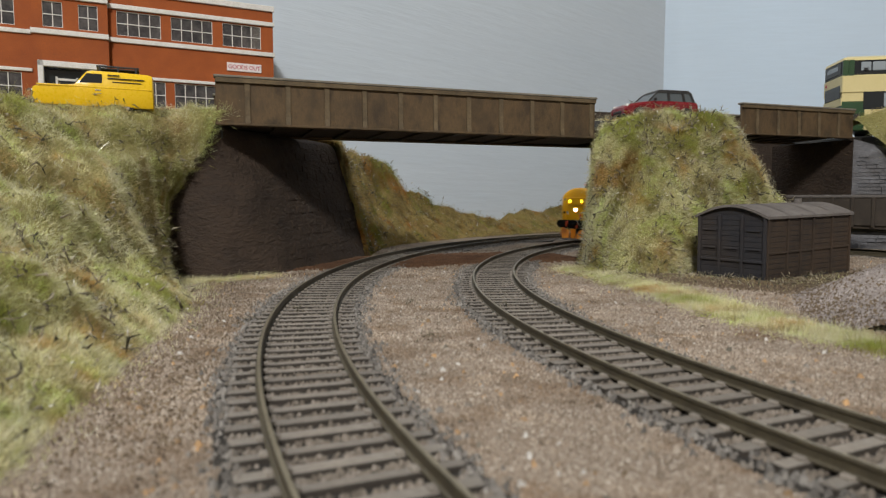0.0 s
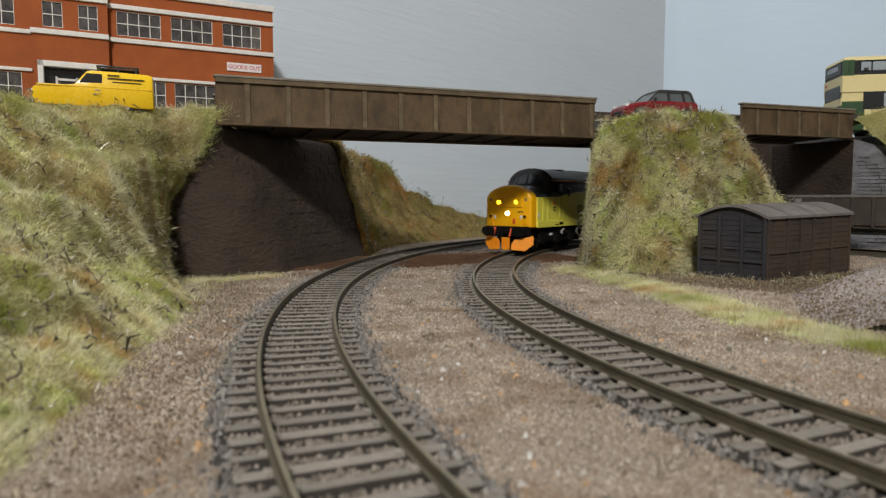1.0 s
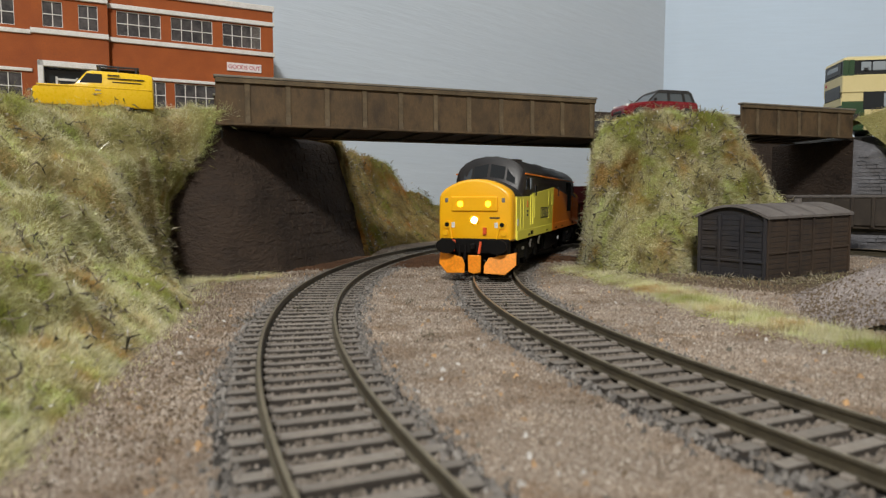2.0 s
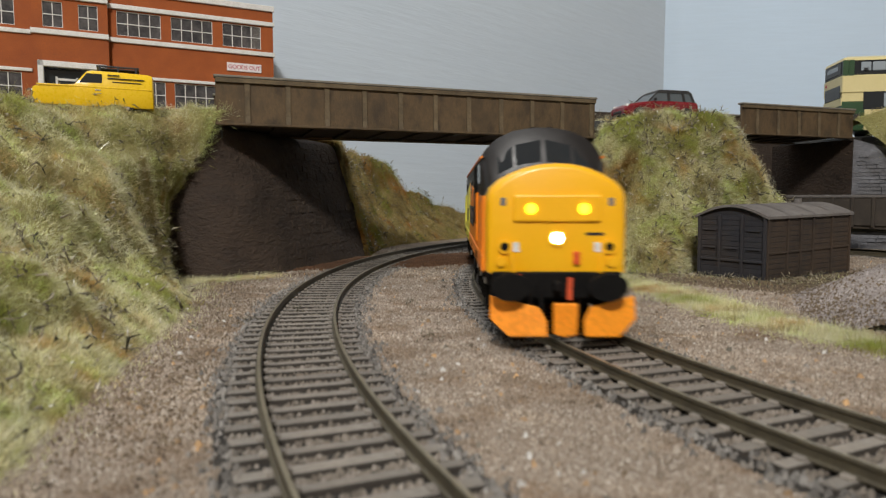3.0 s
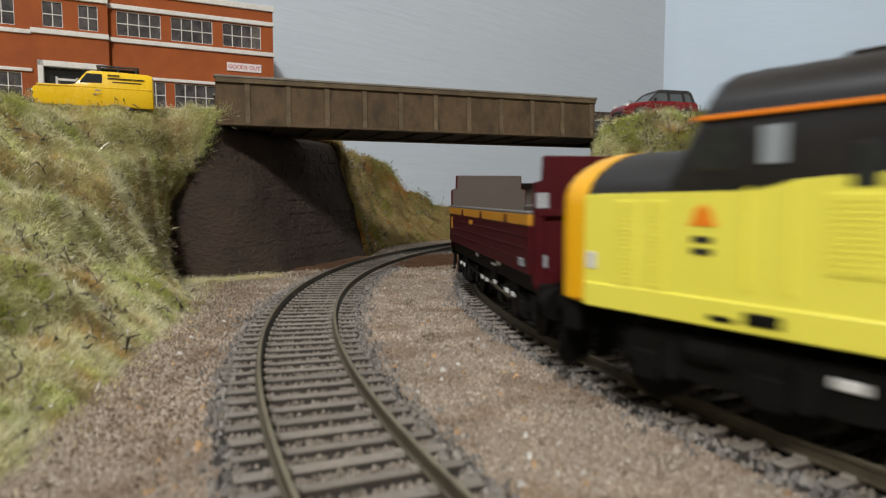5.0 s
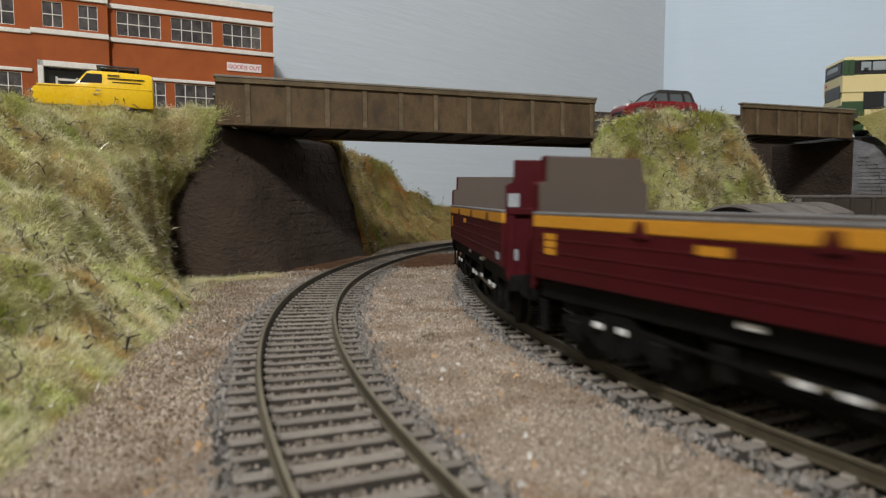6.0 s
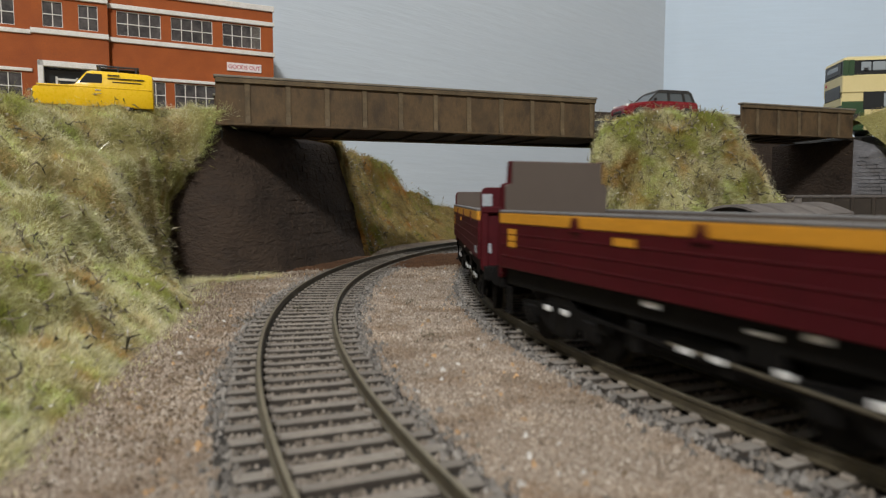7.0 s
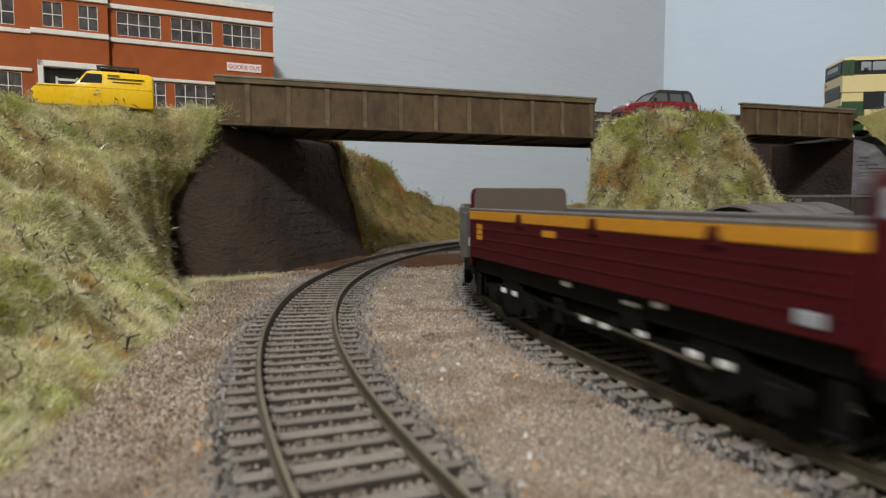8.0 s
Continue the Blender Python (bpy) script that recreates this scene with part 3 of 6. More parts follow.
def build_track(c, a0, a1, label):
    track = thing("railway_track", at(0, 0, 0), label, "track", "curved tracks")
    n = int((a1 - a0) / 0.9)
    angles = [a0 + (a1 - a0) * k / n for k in range(n + 1)]
    def ring(a, shape):
        return [(*on_curve(c, a, u), z) for u, z in shape]
    for s in (-1, 1):
        rail = part("rail", loft([ring(a, [(u + s * 8.7, z) for u, z in rail_profile()]) for a in angles]), M_RAIL, track)
        part("rail_head", loft([ring(a, [(s * 8.7 + u, z) for u, z in ((-0.31, -0.1), (0.31, -0.1), (0.31, 0.03), (-0.31, 0.03))]) for a in angles]), M_RAILTOP, rail, "rubbed bright rail top")
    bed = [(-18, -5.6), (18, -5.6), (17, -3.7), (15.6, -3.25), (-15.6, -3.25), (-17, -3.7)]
    part("track_bed", loft([ring(a, bed) for a in angles]), M_BED_SHADE, track, "stone bed coloured near black as shade between the sleepers")
    step = math.degrees(6.1 / c[2])
    shapes = []
    for k in range(5):
        rr = random.Random(40 + k)
        b = box(-14.3 + rr.uniform(-.4, .4), 14.3 + rr.uniform(-.4, .4), -1.25 + rr.uniform(-.25, .2), 1.25 + rr.uniform(-.2, .25), -4.9, -2.35, 0.14)
        bmesh.ops.scale(b, vec=(MM,) * 3, verts=b.verts)
        data = bpy.data.meshes.new("sleeper")
        b.to_mesh(data)
        b.free()
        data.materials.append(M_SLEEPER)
        data.materials.append(M_SLEEPER_SHADE)
        # Upward faces keep the plain grey, the rest take the painted shade.
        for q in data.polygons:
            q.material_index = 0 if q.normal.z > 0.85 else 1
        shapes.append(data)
    chair = box(-0.55, 0.55, -0.9, 0.9, -2.6, -1.85, 0.2)
    bmesh.ops.scale(chair, vec=(MM,) * 3, verts=chair.verts)
    chair_mesh = bpy.data.meshes.new("rail_chair")
    chair.to_mesh(chair_mesh)
    chair.free()
    chair_mesh.materials.append(M_SLEEPER)
    rnd = random.Random(int(c[2]))
    a = a0
    while a < a1:
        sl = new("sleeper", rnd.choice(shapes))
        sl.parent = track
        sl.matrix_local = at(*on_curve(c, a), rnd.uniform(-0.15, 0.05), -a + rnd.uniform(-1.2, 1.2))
        for x in (-9.9, -7.5, 7.5, 9.9):
            ch = new("rail_chair", chair_mesh)
            ch.parent = sl
            ch.matrix_local = at(x, 0, 0)
        a += step
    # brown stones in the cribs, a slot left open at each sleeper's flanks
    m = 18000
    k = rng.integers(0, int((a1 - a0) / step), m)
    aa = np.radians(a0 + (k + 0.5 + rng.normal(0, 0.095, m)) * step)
    off = rng.uniform(-14.2, 14.2, m)
    off = np.where(np.abs(np.abs(off) - 8.7) < 1.2, off * 0.8, off)
    p = np.stack([c[0] - (c[2] + off) * np.cos(aa), c[1] + (c[2] + off) * np.sin(aa), rng.uniform(-3.1, -2.7, m)], 1)
    tagged(grains("crib_ballast", p, rng, 0.75, M_CRIB, track, 0.6), kind="stuff")
    # grey stones along the shoulders
    m = 9000
    aa = np.radians(rng.uniform(a0, a1, m))
    off = np.sign(rng.normal(0, 1, m)) * (13.0 + np.abs(rng.normal(0, 2.5, m)))
    p = np.stack([c[0] - (c[2] + off) * np.cos(aa), c[1] + (c[2] + off) * np.sin(aa), rng.uniform(-3.3, -2.75, m)], 1)
    tagged(grains("ballast", p, rng, 0.95, M_STONE, track), kind="stuff")
    return track


build_track(FAR, -42, 75, "weathered curved track under the girder bridge, empty")
build_track(NEAR, -42, 75, "weathered curved track that carries the train")


# ---- girder bridges ----
def girder(name, parent, ln, z0, z1, y, out, ribs, w=2.4):
    """A plate girder along x, its stiffeners on the side out (-1: towards -y)."""
    g = part(name, box(0, ln, y - 0.8, y + 0.8, z0, z1, 0.15), M_GIRDER, parent)
    part("bottom_flange", box(-0.3, ln + 0.3, y - w, y + w, z0 - 0.9, z0 + 0.1, 0.2), M_GIRDER, g)
    part("top_flange", box(-0.6, ln + 0.6, y - w, y + w, z1 - 0.1, z1 + 1.0, 0.25), M_CAP, g, "pale top flange")
    part("top_band", box(0, ln, y + out * 1.6 - 0.5, y + out * 1.6 + 0.5, z1 - 2.2, z1 - 0.2, 0.15), M_RIB, g)
    for x in ribs:
        b = prism([(y + out * 0.7, z0 + 0.1), (y + out * 2.3, z0 + 0.1), (y + out * 1.5, z0 + 3.5), (y + out * 1.3, z1 - 2.4), (y + out * 1.8, z1 - 0.2), (y + out * 0.7, z1 - 0.2)], x - 1.15, x + 1.15, "x", 0.12)
        rib = part("stiffener", b, M_RIB, g)
        part("worn_edge", box(x + 1.1, x + 1.4, y + out * 0.78 - 0.12, y + out * 0.78 + 0.12, z0 + 0.3, z0 + 4.0 + 3.0 * math.sin(x * 1.7)), M_CAP, rib, "chipped pale paint at the foot")
    return g


def build_bridge(ax, ay, bx, by, z0, z1, width, first, pitch, label, over=0.0):
    ln = math.hypot(bx - ax, by - ay)
    br = thing("girder_bridge", at(ax, ay, 0, math.degrees(math.atan2(by - ay, bx - ax))), label, "bridge", "plate girder road bridges")
    ribs = [first + pitch * k for k in range(40) if first + pitch * k < ln - 1]
    girder("near_girder", br, ln, z0, z1, 0, -1, ribs)
    girder("far_girder", br, ln + over, z0, z1, width, 1, ribs)
    part("deck", box(0, ln + over * 0.6, 1.2, width - 1.2, z0 + 0.5, z0 + 3.8), M_UNDER, br, "dark deck underside")
    part("roadway", box(-2, ln + 2, 3, width - 3, z0 + 3.8, z0 + 4.6), M_ROAD, br, "dark tarmac roadway")
    for k in range(int(ln / 18)):
        part("cross_beam", box(8 + 18 * k, 10.5 + 18 * k, 1.0, width - 1.0, z0 - 0.6, z0 + 0.9), M_UNDER, br)
    return br


build_bridge(-100.5, 290, 82, 356, 65.5, 85.5, 56, 13.5, 17.8, "long rust-brown plate girder road bridge over two tracks", 36.0)
build_bridge(193, 425, 285, 456, 74.6, 93.0, 50, 12.6, 17.6, "shorter rust-brown plate girder bridge over the siding")
# ---- paints and small materials of the things ----
M_BRICK = surface("orange_brickwork", [(0.30, 0.068, 0.010), (0.36, 0.086, 0.014)], 0.8, 0, 120, 1800, 0.3, (0.20, 0.045, 0.012), 0.5)
M_WHITE = surface("white_trim", [(0.62, 0.60, 0.57), (0.74, 0.72, 0.70)], 0.6, 0, 200, 1500, 0.15)
# Pane colour carries the grey reflections as painted mottling.
M_PANE = surface("grey_reflection_pane", [(0.035, 0.034, 0.038), (0.11, 0.10, 0.10)], 0.18, 0, 160, 700, 0.02)
M_PANE2 = surface("blind_behind_pane", [(0.10, 0.09, 0.085), (0.16, 0.145, 0.135)], 0.25, 0, 300, 900, 0.05)
M_SIGN = surface("sign_white", [(0.72, 0.66, 0.66), (0.78, 0.73, 0.73)], 0.5, 0, 200, 900, 0.05)
M_RED_INK = surface("sign_red", [(0.42, 0.04, 0.07), (0.5, 0.05, 0.09)], 0.5, 0, 200, 900, 0.0)
M_VAN = surface("yellow_van_paint", [(0.83, 0.52, 0.01), (0.88, 0.57, 0.015)], 0.3, 0, 80, 900, 0.02, coat=0.4)
M_BLACK = surface("satin_black", [(0.012, 0.012, 0.013), (0.022, 0.021, 0.021)], 0.5, 0, 200, 1200, 0.1)
M_TYRE = surface("tyre_rubber", [(0.015, 0.015, 0.015), (0.028, 0.027, 0.026)], 0.85, 0, 200, 1200, 0.2)
M_CHROME = surface("bright_metal", [(0.55, 0.55, 0.55), (0.68, 0.68, 0.68)], 0.25, 0.9, 200, 1200, 0.02)
M_MINI = surface("red_car_paint", [(0.15, 0.005, 0.011), (0.19, 0.007, 0.014)], 0.25, 0, 80, 900, 0.02, coat=0.6)
M_GLASS_DARK = glass("dark_glazing", (0.02, 0.023, 0.026), 0.06)
# Opaque pale glazing: brightness seen through the windows is put into its colour.
M_GLASS_SKY = glass("sky_painted_glazing", (0.30, 0.34, 0.37), 0.10)
M_GLASS_CAR = glass("car_glazing", (0.085, 0.10, 0.11), 0.08)
M_LAMP_OFF = glass("clear_lamp", (0.75, 0.75, 0.72), 0.1)
M_BUS_CREAM = surface("bus_cream", [(0.66, 0.56, 0.27), (0.70, 0.60, 0.31)], 0.35, 0, 80, 900, 0.02, coat=0.3)
M_BUS_GREEN = surface("bus_green", [(0.022, 0.06, 0.024), (0.03, 0.075, 0.03)], 0.35, 0, 80, 900, 0.02, coat=0.3)
M_HUT = surface("grimy_van_body", [(0.014, 0.015, 0.021), (0.024, 0.023, 0.027), (0.020, 0.018, 0.019)], 0.85, 0, 60, 1300, 0.35, (0.075, 0.05, 0.033), 0.5)
M_HUTSIDE = surface("rust_weathered_planks", [(0.020, 0.014, 0.012), (0.046, 0.031, 0.021), (0.030, 0.022, 0.017)], 0.9, 0, 60, 1300, 0.4, (0.085, 0.05, 0.028), 0.6)
M_HUTROOF = surface("dusty_felt_roof", [(0.10, 0.088, 0.082), (0.18, 0.162, 0.15)], 0.95, 0, 90, 1500, 0.4, (0.10, 0.085, 0.078), 0.5)
M_DARKWAGON = surface("sooty_wagon", [(0.035, 0.027, 0.021), (0.06, 0.047, 0.036)], 0.85, 0, 100, 1200, 0.3)

# ---- bridge abutments ----
def build_abutments():
    # left: battered wing and wall under the long bridge, one skin of rough stonework
    g = ruled([
        [(-160, 291, -5), (-132, 284, -5), (-98, 285, -5), (-76, 301, -5), (-62, 345, -4), (-45, 400, -3), (-47, 424, -3)],
        [(-150, 293, 30), (-124, 286, 30), (-101, 288, 30), (-88, 299, 31), (-73, 345, 31), (-56, 400, 31), (-60, 424, 31)],
        [(-126, 297, 66), (-114, 293, 66), (-104, 292, 66.2), (-99, 296, 66.2), (-84, 345, 66), (-67, 402, 66), (-76, 424, 66)],
        [(-170, 330, 66.5), (-165, 330, 66.5), (-150, 335, 66.5), (-148, 345, 66.5), (-140, 360, 66.5), (-120, 402, 66.5), (-120, 424, 66.5)]],
        90, 48, 0.55, 41.0)
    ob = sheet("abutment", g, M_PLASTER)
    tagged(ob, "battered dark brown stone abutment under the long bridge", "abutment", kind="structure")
    # block courses, faintly proud
    rr = random.Random(5)
    n = 0
    for row in range(11):
        v = 3 + row * 2.6
        for k in range(9):
            i, j = 42 + k * 5 + (row % 2) * 2, int(v)
            if i + 4 >= 86 or rr.random() < 0.25:
                continue
            a, b, c, d = g[i, j], g[i + 4, j], g[i + 4, j + 2], g[i, j + 2]
            nn = Vector(np.cross(b - a, d - a)).normalized()
            nn = nn if nn.x > 0 else -nn
            q = [Vector(p) + nn * rr.uniform(0.15, 0.45) for p in (a, b, c, d)]
            cen = sum(q, Vector()) / 4
            q = [cen + (p - cen) * 0.9 for p in q]
            low = [p - nn * 1.5 for p in q]
            raw("stone", [tuple(p) for p in q + low], [(0, 1, 2, 3), (0, 4, 5, 1), (1, 5, 6, 2), (2, 6, 7, 3), (3, 7, 4, 0)], M_PLASTER, ob)
            n += 1
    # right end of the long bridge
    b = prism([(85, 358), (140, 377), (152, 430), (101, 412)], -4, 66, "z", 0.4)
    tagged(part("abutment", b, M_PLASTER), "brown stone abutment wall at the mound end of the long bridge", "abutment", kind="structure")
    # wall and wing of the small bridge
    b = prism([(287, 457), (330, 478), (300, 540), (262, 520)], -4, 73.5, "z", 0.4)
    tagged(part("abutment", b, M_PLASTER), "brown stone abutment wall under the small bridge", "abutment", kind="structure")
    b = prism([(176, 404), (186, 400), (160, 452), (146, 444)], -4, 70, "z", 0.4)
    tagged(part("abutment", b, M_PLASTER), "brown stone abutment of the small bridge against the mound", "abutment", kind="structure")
    # Added wall: keeps the bridge opening dark and hides the train beyond.
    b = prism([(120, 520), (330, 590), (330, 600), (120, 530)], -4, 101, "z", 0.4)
    tagged(part("retaining_wall", b, M_PLASTER), "dark wall added behind the small bridge to darken its opening", "wall", kind="structure")
    wing = bmesh.new()
    p = [(287, 456, -4), (352, 424, -4), (352, 424, 30), (330, 437, 52), (308, 447, 66), (287, 456.5, 73.4)]
    front = [wing.verts.new(v) for v in p]
    back = [wing.verts.new((v[0] + 4, v[1] + 7, v[2])) for v in p]
    wing.faces.new(front)
    wing.faces.new(back[::-1])
    for i in range(len(p)):
        j = (i + 1) % len(p)
        wing.faces.new((front[i], back[i], back[j], front[j]))
    w = tagged(part("wing_wall", wing, M_GREYSTONE), "grey rough stone wing wall stepping down from the small bridge", "wall", kind="structure")
    rr = random.Random(8)
    d = Vector((59, -33, 0)).normalized()
    nrm = Vector((-d.y, d.x, 0)) * -1
    for row in range(26):
        z = 2 + row * 2.55
        s = rr.uniform(0, 4)
        while s < 66:
            ln = rr.uniform(4, 9)
            top = 69 - 0.62 * (s + ln)
            if z + 2.3 < top:
                o = Vector((288, 456, 0)) + d * s + nrm * rr.uniform(0.2, 0.9)
                e = o + d * (ln - 0.5)
                q = [(o.x, o.y, z), (e.x, e.y, z + rr.uniform(-.2, .2)), (e.x, e.y, z + 2.1), (o.x, o.y, z + 2.1 + rr.uniform(-.2, .2))]
                k = [(x - nrm.x * 2, y - nrm.y * 2, zz) for x, y, zz in q]
                raw("stone", q + k, [(0, 1, 2, 3), (0, 4, 5, 1), (1, 5, 6, 2), (2, 6, 7, 3), (3, 7, 4, 0)], M_GREYSTONE, w)
            s += ln


build_abutments()


def build_roads():
    for name, out, z, label in (
            ("road", [(-330, 262), (-190, 262), (-122, 292), (-100, 297), (-118, 352), (-125, 430), (-330, 330)], 67.3, "grey yard road in front of the works"),
            ("road", [(86, 366), (162, 366), (182, 402), (160, 452), (66, 412)], 75.6, "road across the grassy mound"),
            ("road", [(296, 462), (560, 450), (560, 560), (268, 520)], 76.0, "road beyond the small bridge")):
        tagged(part(name, prism(out, z - 8, z, "z", 0.3), M_ROAD), label, "road", kind="structure")


build_roads()


# ---- the works building ----
def window(parent, x0, x1, z0, z1, cols, rows, y=0.0, blind=False):
    """A white multi-pane window in the facade plane y, facing -y."""
    w = part("window", box(x0, x1, y + 0.5, y + 0.9, z0, z1), M_PANE, parent, "dark glazed window with white bars")
    f = bmesh.new()
    for a, b, c, d in ((x0 - .6, x0 + .3, z0 - .6, z1 + .6), (x1 - .3, x1 + .6, z0 - .6, z1 + .6), (x0, x1, z0 - .6, z0 + .3), (x0, x1, z1 - .3, z1 + .6)):
        box(a, b, y - 0.35, y + 0.6, c, d, 0.08, bm=f)
    part("window_frame", f, M_WHITE, w)
    for k in range(1, cols):
        x = x0 + (x1 - x0) * k / cols
        part("glazing_bar", box(x - .22, x + .22, y - 0.1, y + 0.5, z0, z1), M_WHITE, w)
    for k in range(1, rows):
        z = z0 + (z1 - z0) * k / rows
        part("glazing_bar", box(x0, x1, y - 0.08, y + 0.5, z - .22, z + .22), M_WHITE, w)
    if blind:
        part("blind", box(x0 + (x1 - x0) * 0.72, x1, y + 0.3, y + 0.55, z0, z1), M_PANE2, w)
    return w


def lettering(name, text, size, depth, m, material, parent, spacing=1.0):
    c = bpy.data.curves.new(name, "FONT")
    c.body, c.size, c.extrude, c.align_x, c.align_y = text, size * MM, depth * MM, "CENTER", "CENTER"
    c.space_character = spacing
    tmp = new("tmp_text", c)
    deps = bpy.context.evaluated_depsgraph_get()
    data = bpy.data.meshes.new_from_object(tmp.evaluated_get(deps))
    bpy.data.objects.remove(tmp)
    data.materials.clear()
    ob = finish(name, data, material, parent)
    ob.matrix_local = m
    return ob


def build_works():
    wk = thing("factory_building", at(-110, 420, 68, math.degrees(math.atan2(0.5, 1))), "orange brick two-storey works with white bands and paned windows", "building")
    def walls(x0, x1, y, z1, holes):
        # brick strips round the openings
        xs = sorted({x0, x1, *[h[0] for h in holes], *[h[1] for h in holes]})
        for a, b in zip(xs, xs[1:]):
            cut = sorted((h[2], h[3]) for h in holes if h[0] <= a and h[1] >= b)
            z = 0
            for c, d in cut + [(z1, z1)]:
                if c > z:
                    yield a, b, y, y + 3, z, c
                z = d
    def facade(x0, x1, y, z1, holes):
        b = bmesh.new()
        for s in walls(x0, x1, y, z1, holes):
            box(*s, bm=b)
        bmesh.ops.remove_doubles(b, verts=b.verts, dist=1e-4)
        return part("wall", b, M_BRICK, wk)
    up = (58.0, 71.8)
    low = (18.0, 33.0)
    right_holes = [(-87, -63.6, *up), (-58, -34.6, *up), (-28.6, -5.6, *up), (-57, -33.2, *low), (-78, -62, *low), (-27, -8, 0, 38)]
    facade(-91.4, 2.0, 0, 84, right_holes)
    bay_holes = [(-123.2, -113.6, *up), (-106, -96.4, *up), (-124.5, -94.5, 0, 37)]
    facade(-128.2, -91.4, -4.0, 82, bay_holes)
    left_holes = [(-160, -136.5, *up), (-160, -134.4, *low), (-190, -166, *up), (-190, -166, *low)]
    facade(-230, -128.2, 0, 78, left_holes)
    part("side_wall", box(-0.9, 2.0, 3, 40, 0, 84), M_BRICK, wk)
    part("roof", box(-229, -1, 3, 40, 74, 77.5), M_ROAD, wk, "flat grey roof")
    for a, b, c, d in right_holes[:5]:
        window(wk, a, b, c, d, 4 if b - a > 18 else 3, 2 if c > 40 else 2, 0.6, blind=(a > -30))
    for a, b, c, d in bay_holes[:2]:
        window(wk, a, b, c, d, 2, 2, -3.4)
    for a, b, c, d in left_holes:
        window(wk, a, b, c, d, 4, 2, 0.6)
    for x0, x1, y, z0, z1 in ((-92, 2.8, -1.4, 53.8, 56.4), (-92, 2.8, -1.4, 72.6, 75.2), (-92, 2.8, -1.4, 81.8, 85.2), (-129, -91, -5.4, 53.8, 56.6), (-129, -91, -5.4, 73.6, 76.4), (-129, -91, -5.4, 80.5, 83),
                              (-230, -129.2, -1.2, 53.8, 56.2), (-230, -129.2, -1.2, 33.6, 35.4), (-230, -129.2, -1.2, 74, 77), (-84, -32.6, -1.2, 33.6, 35.4), (-230, 2.4, -0.9, -0.5, 3)):
        part("string_course", box(x0, x1, y, y + 2.2, z0, z1, 0.25), M_WHITE, wk, "white painted band")
    # bay doorway with white surround, and doors inside
    f = bmesh.new()
    for s in ((-126.4, -123.6, 0, 39.6), (-95.4, -92.6, 0, 39.6), (-126.4, -92.6, 36.4, 39.6)):
        box(s[0], s[1], -5.4, -2.0, s[2], s[3], 0.3, bm=f)
    dw = part("doorway", f, M_WHITE, wk, "white doorway surround")
    part("door", box(-123.4, -95.6, 0.5, 1.5, 0, 36), M_GLASS_DARK, dw, "dark glazed doors")
    d = bmesh.new()
    for x in (-118, -108, -98):
        box(x - .5, x + .5, 0, .6, 0, 32, bm=d)
    box(-118, -98, 0, .6, 30, 31.2, bm=d)
    box(-118, -98, 0, .6, 16, 17, bm=d)
    part("door_frame", d, M_WHITE, dw)
    f = bmesh.new()
    box(-34, -4.5, -4.2, 0, 36.2, 39.4, 0.4, bm=f)
    box(-28.6, -26.8, -2.2, 0, 0, 36.4, 0.3, bm=f)
    box(-8.2, -6.6, -2.2, 0, 0, 36.4, 0.3, bm=f)
    dw = part("loading_doorway", f, M_WHITE, wk, "white canopy over the loading door")
    part("door", box(-26.8, -8.2, 0.8, 1.6, 0, 36.2), M_GLASS_DARK, dw)
    sign = part("sign_board", box(-26.6, -5.8, -0.9, 0.2, 43.2, 48.2, 0.15), M_SIGN, wk, "white sign with red words GOODS OUT")
    lettering("lettering", "GOODS OUT", 3.45, 0.08, at(-16.2, -1.0, 45.6, 0, 90), M_RED_INK, sign, 0.92)


build_works()


# ---- road vehicles ----
def wheel(parent, x, y, r, w, hub=M_CHROME):
    t = part("wheel", cyl(r, (x - w / 2, y, r), (x + w / 2, y, r), 20), M_TYRE, parent)
    part("hub_cap", cyl(r * 0.55, (x - w / 2 - 0.12, y, r), (x + w / 2 + 0.12, y, r), 16), hub, t)


def body_sections(secs):
    """Rings of a vehicle body from (y, half width low, half width high, z low, z belt, z top): rounded box sections."""
    out = []
    for y, wl, wh, z0, zb, z1 in secs:
        pts = [(wl * 0.93, z0), (wl, z0 + 1.0), (wl, zb), (wh, z1 - (z1 - zb) * 0.28 if z1 > zb + 1 else z1 - 0.4), (wh * 0.86, z1 - 0.25), (wh * 0.4, z1)]
        ring = [(x, y, z) for x, z in pts] + [(-x, y, z) for x, z in reversed(pts)]
        out.append(ring)
    return out


def rescale(ob, k):
    """Scale the meshes of a thing about its base."""
    for o in ob.children_recursive:
        o.data.transform(Matrix.Scale(k, 4))


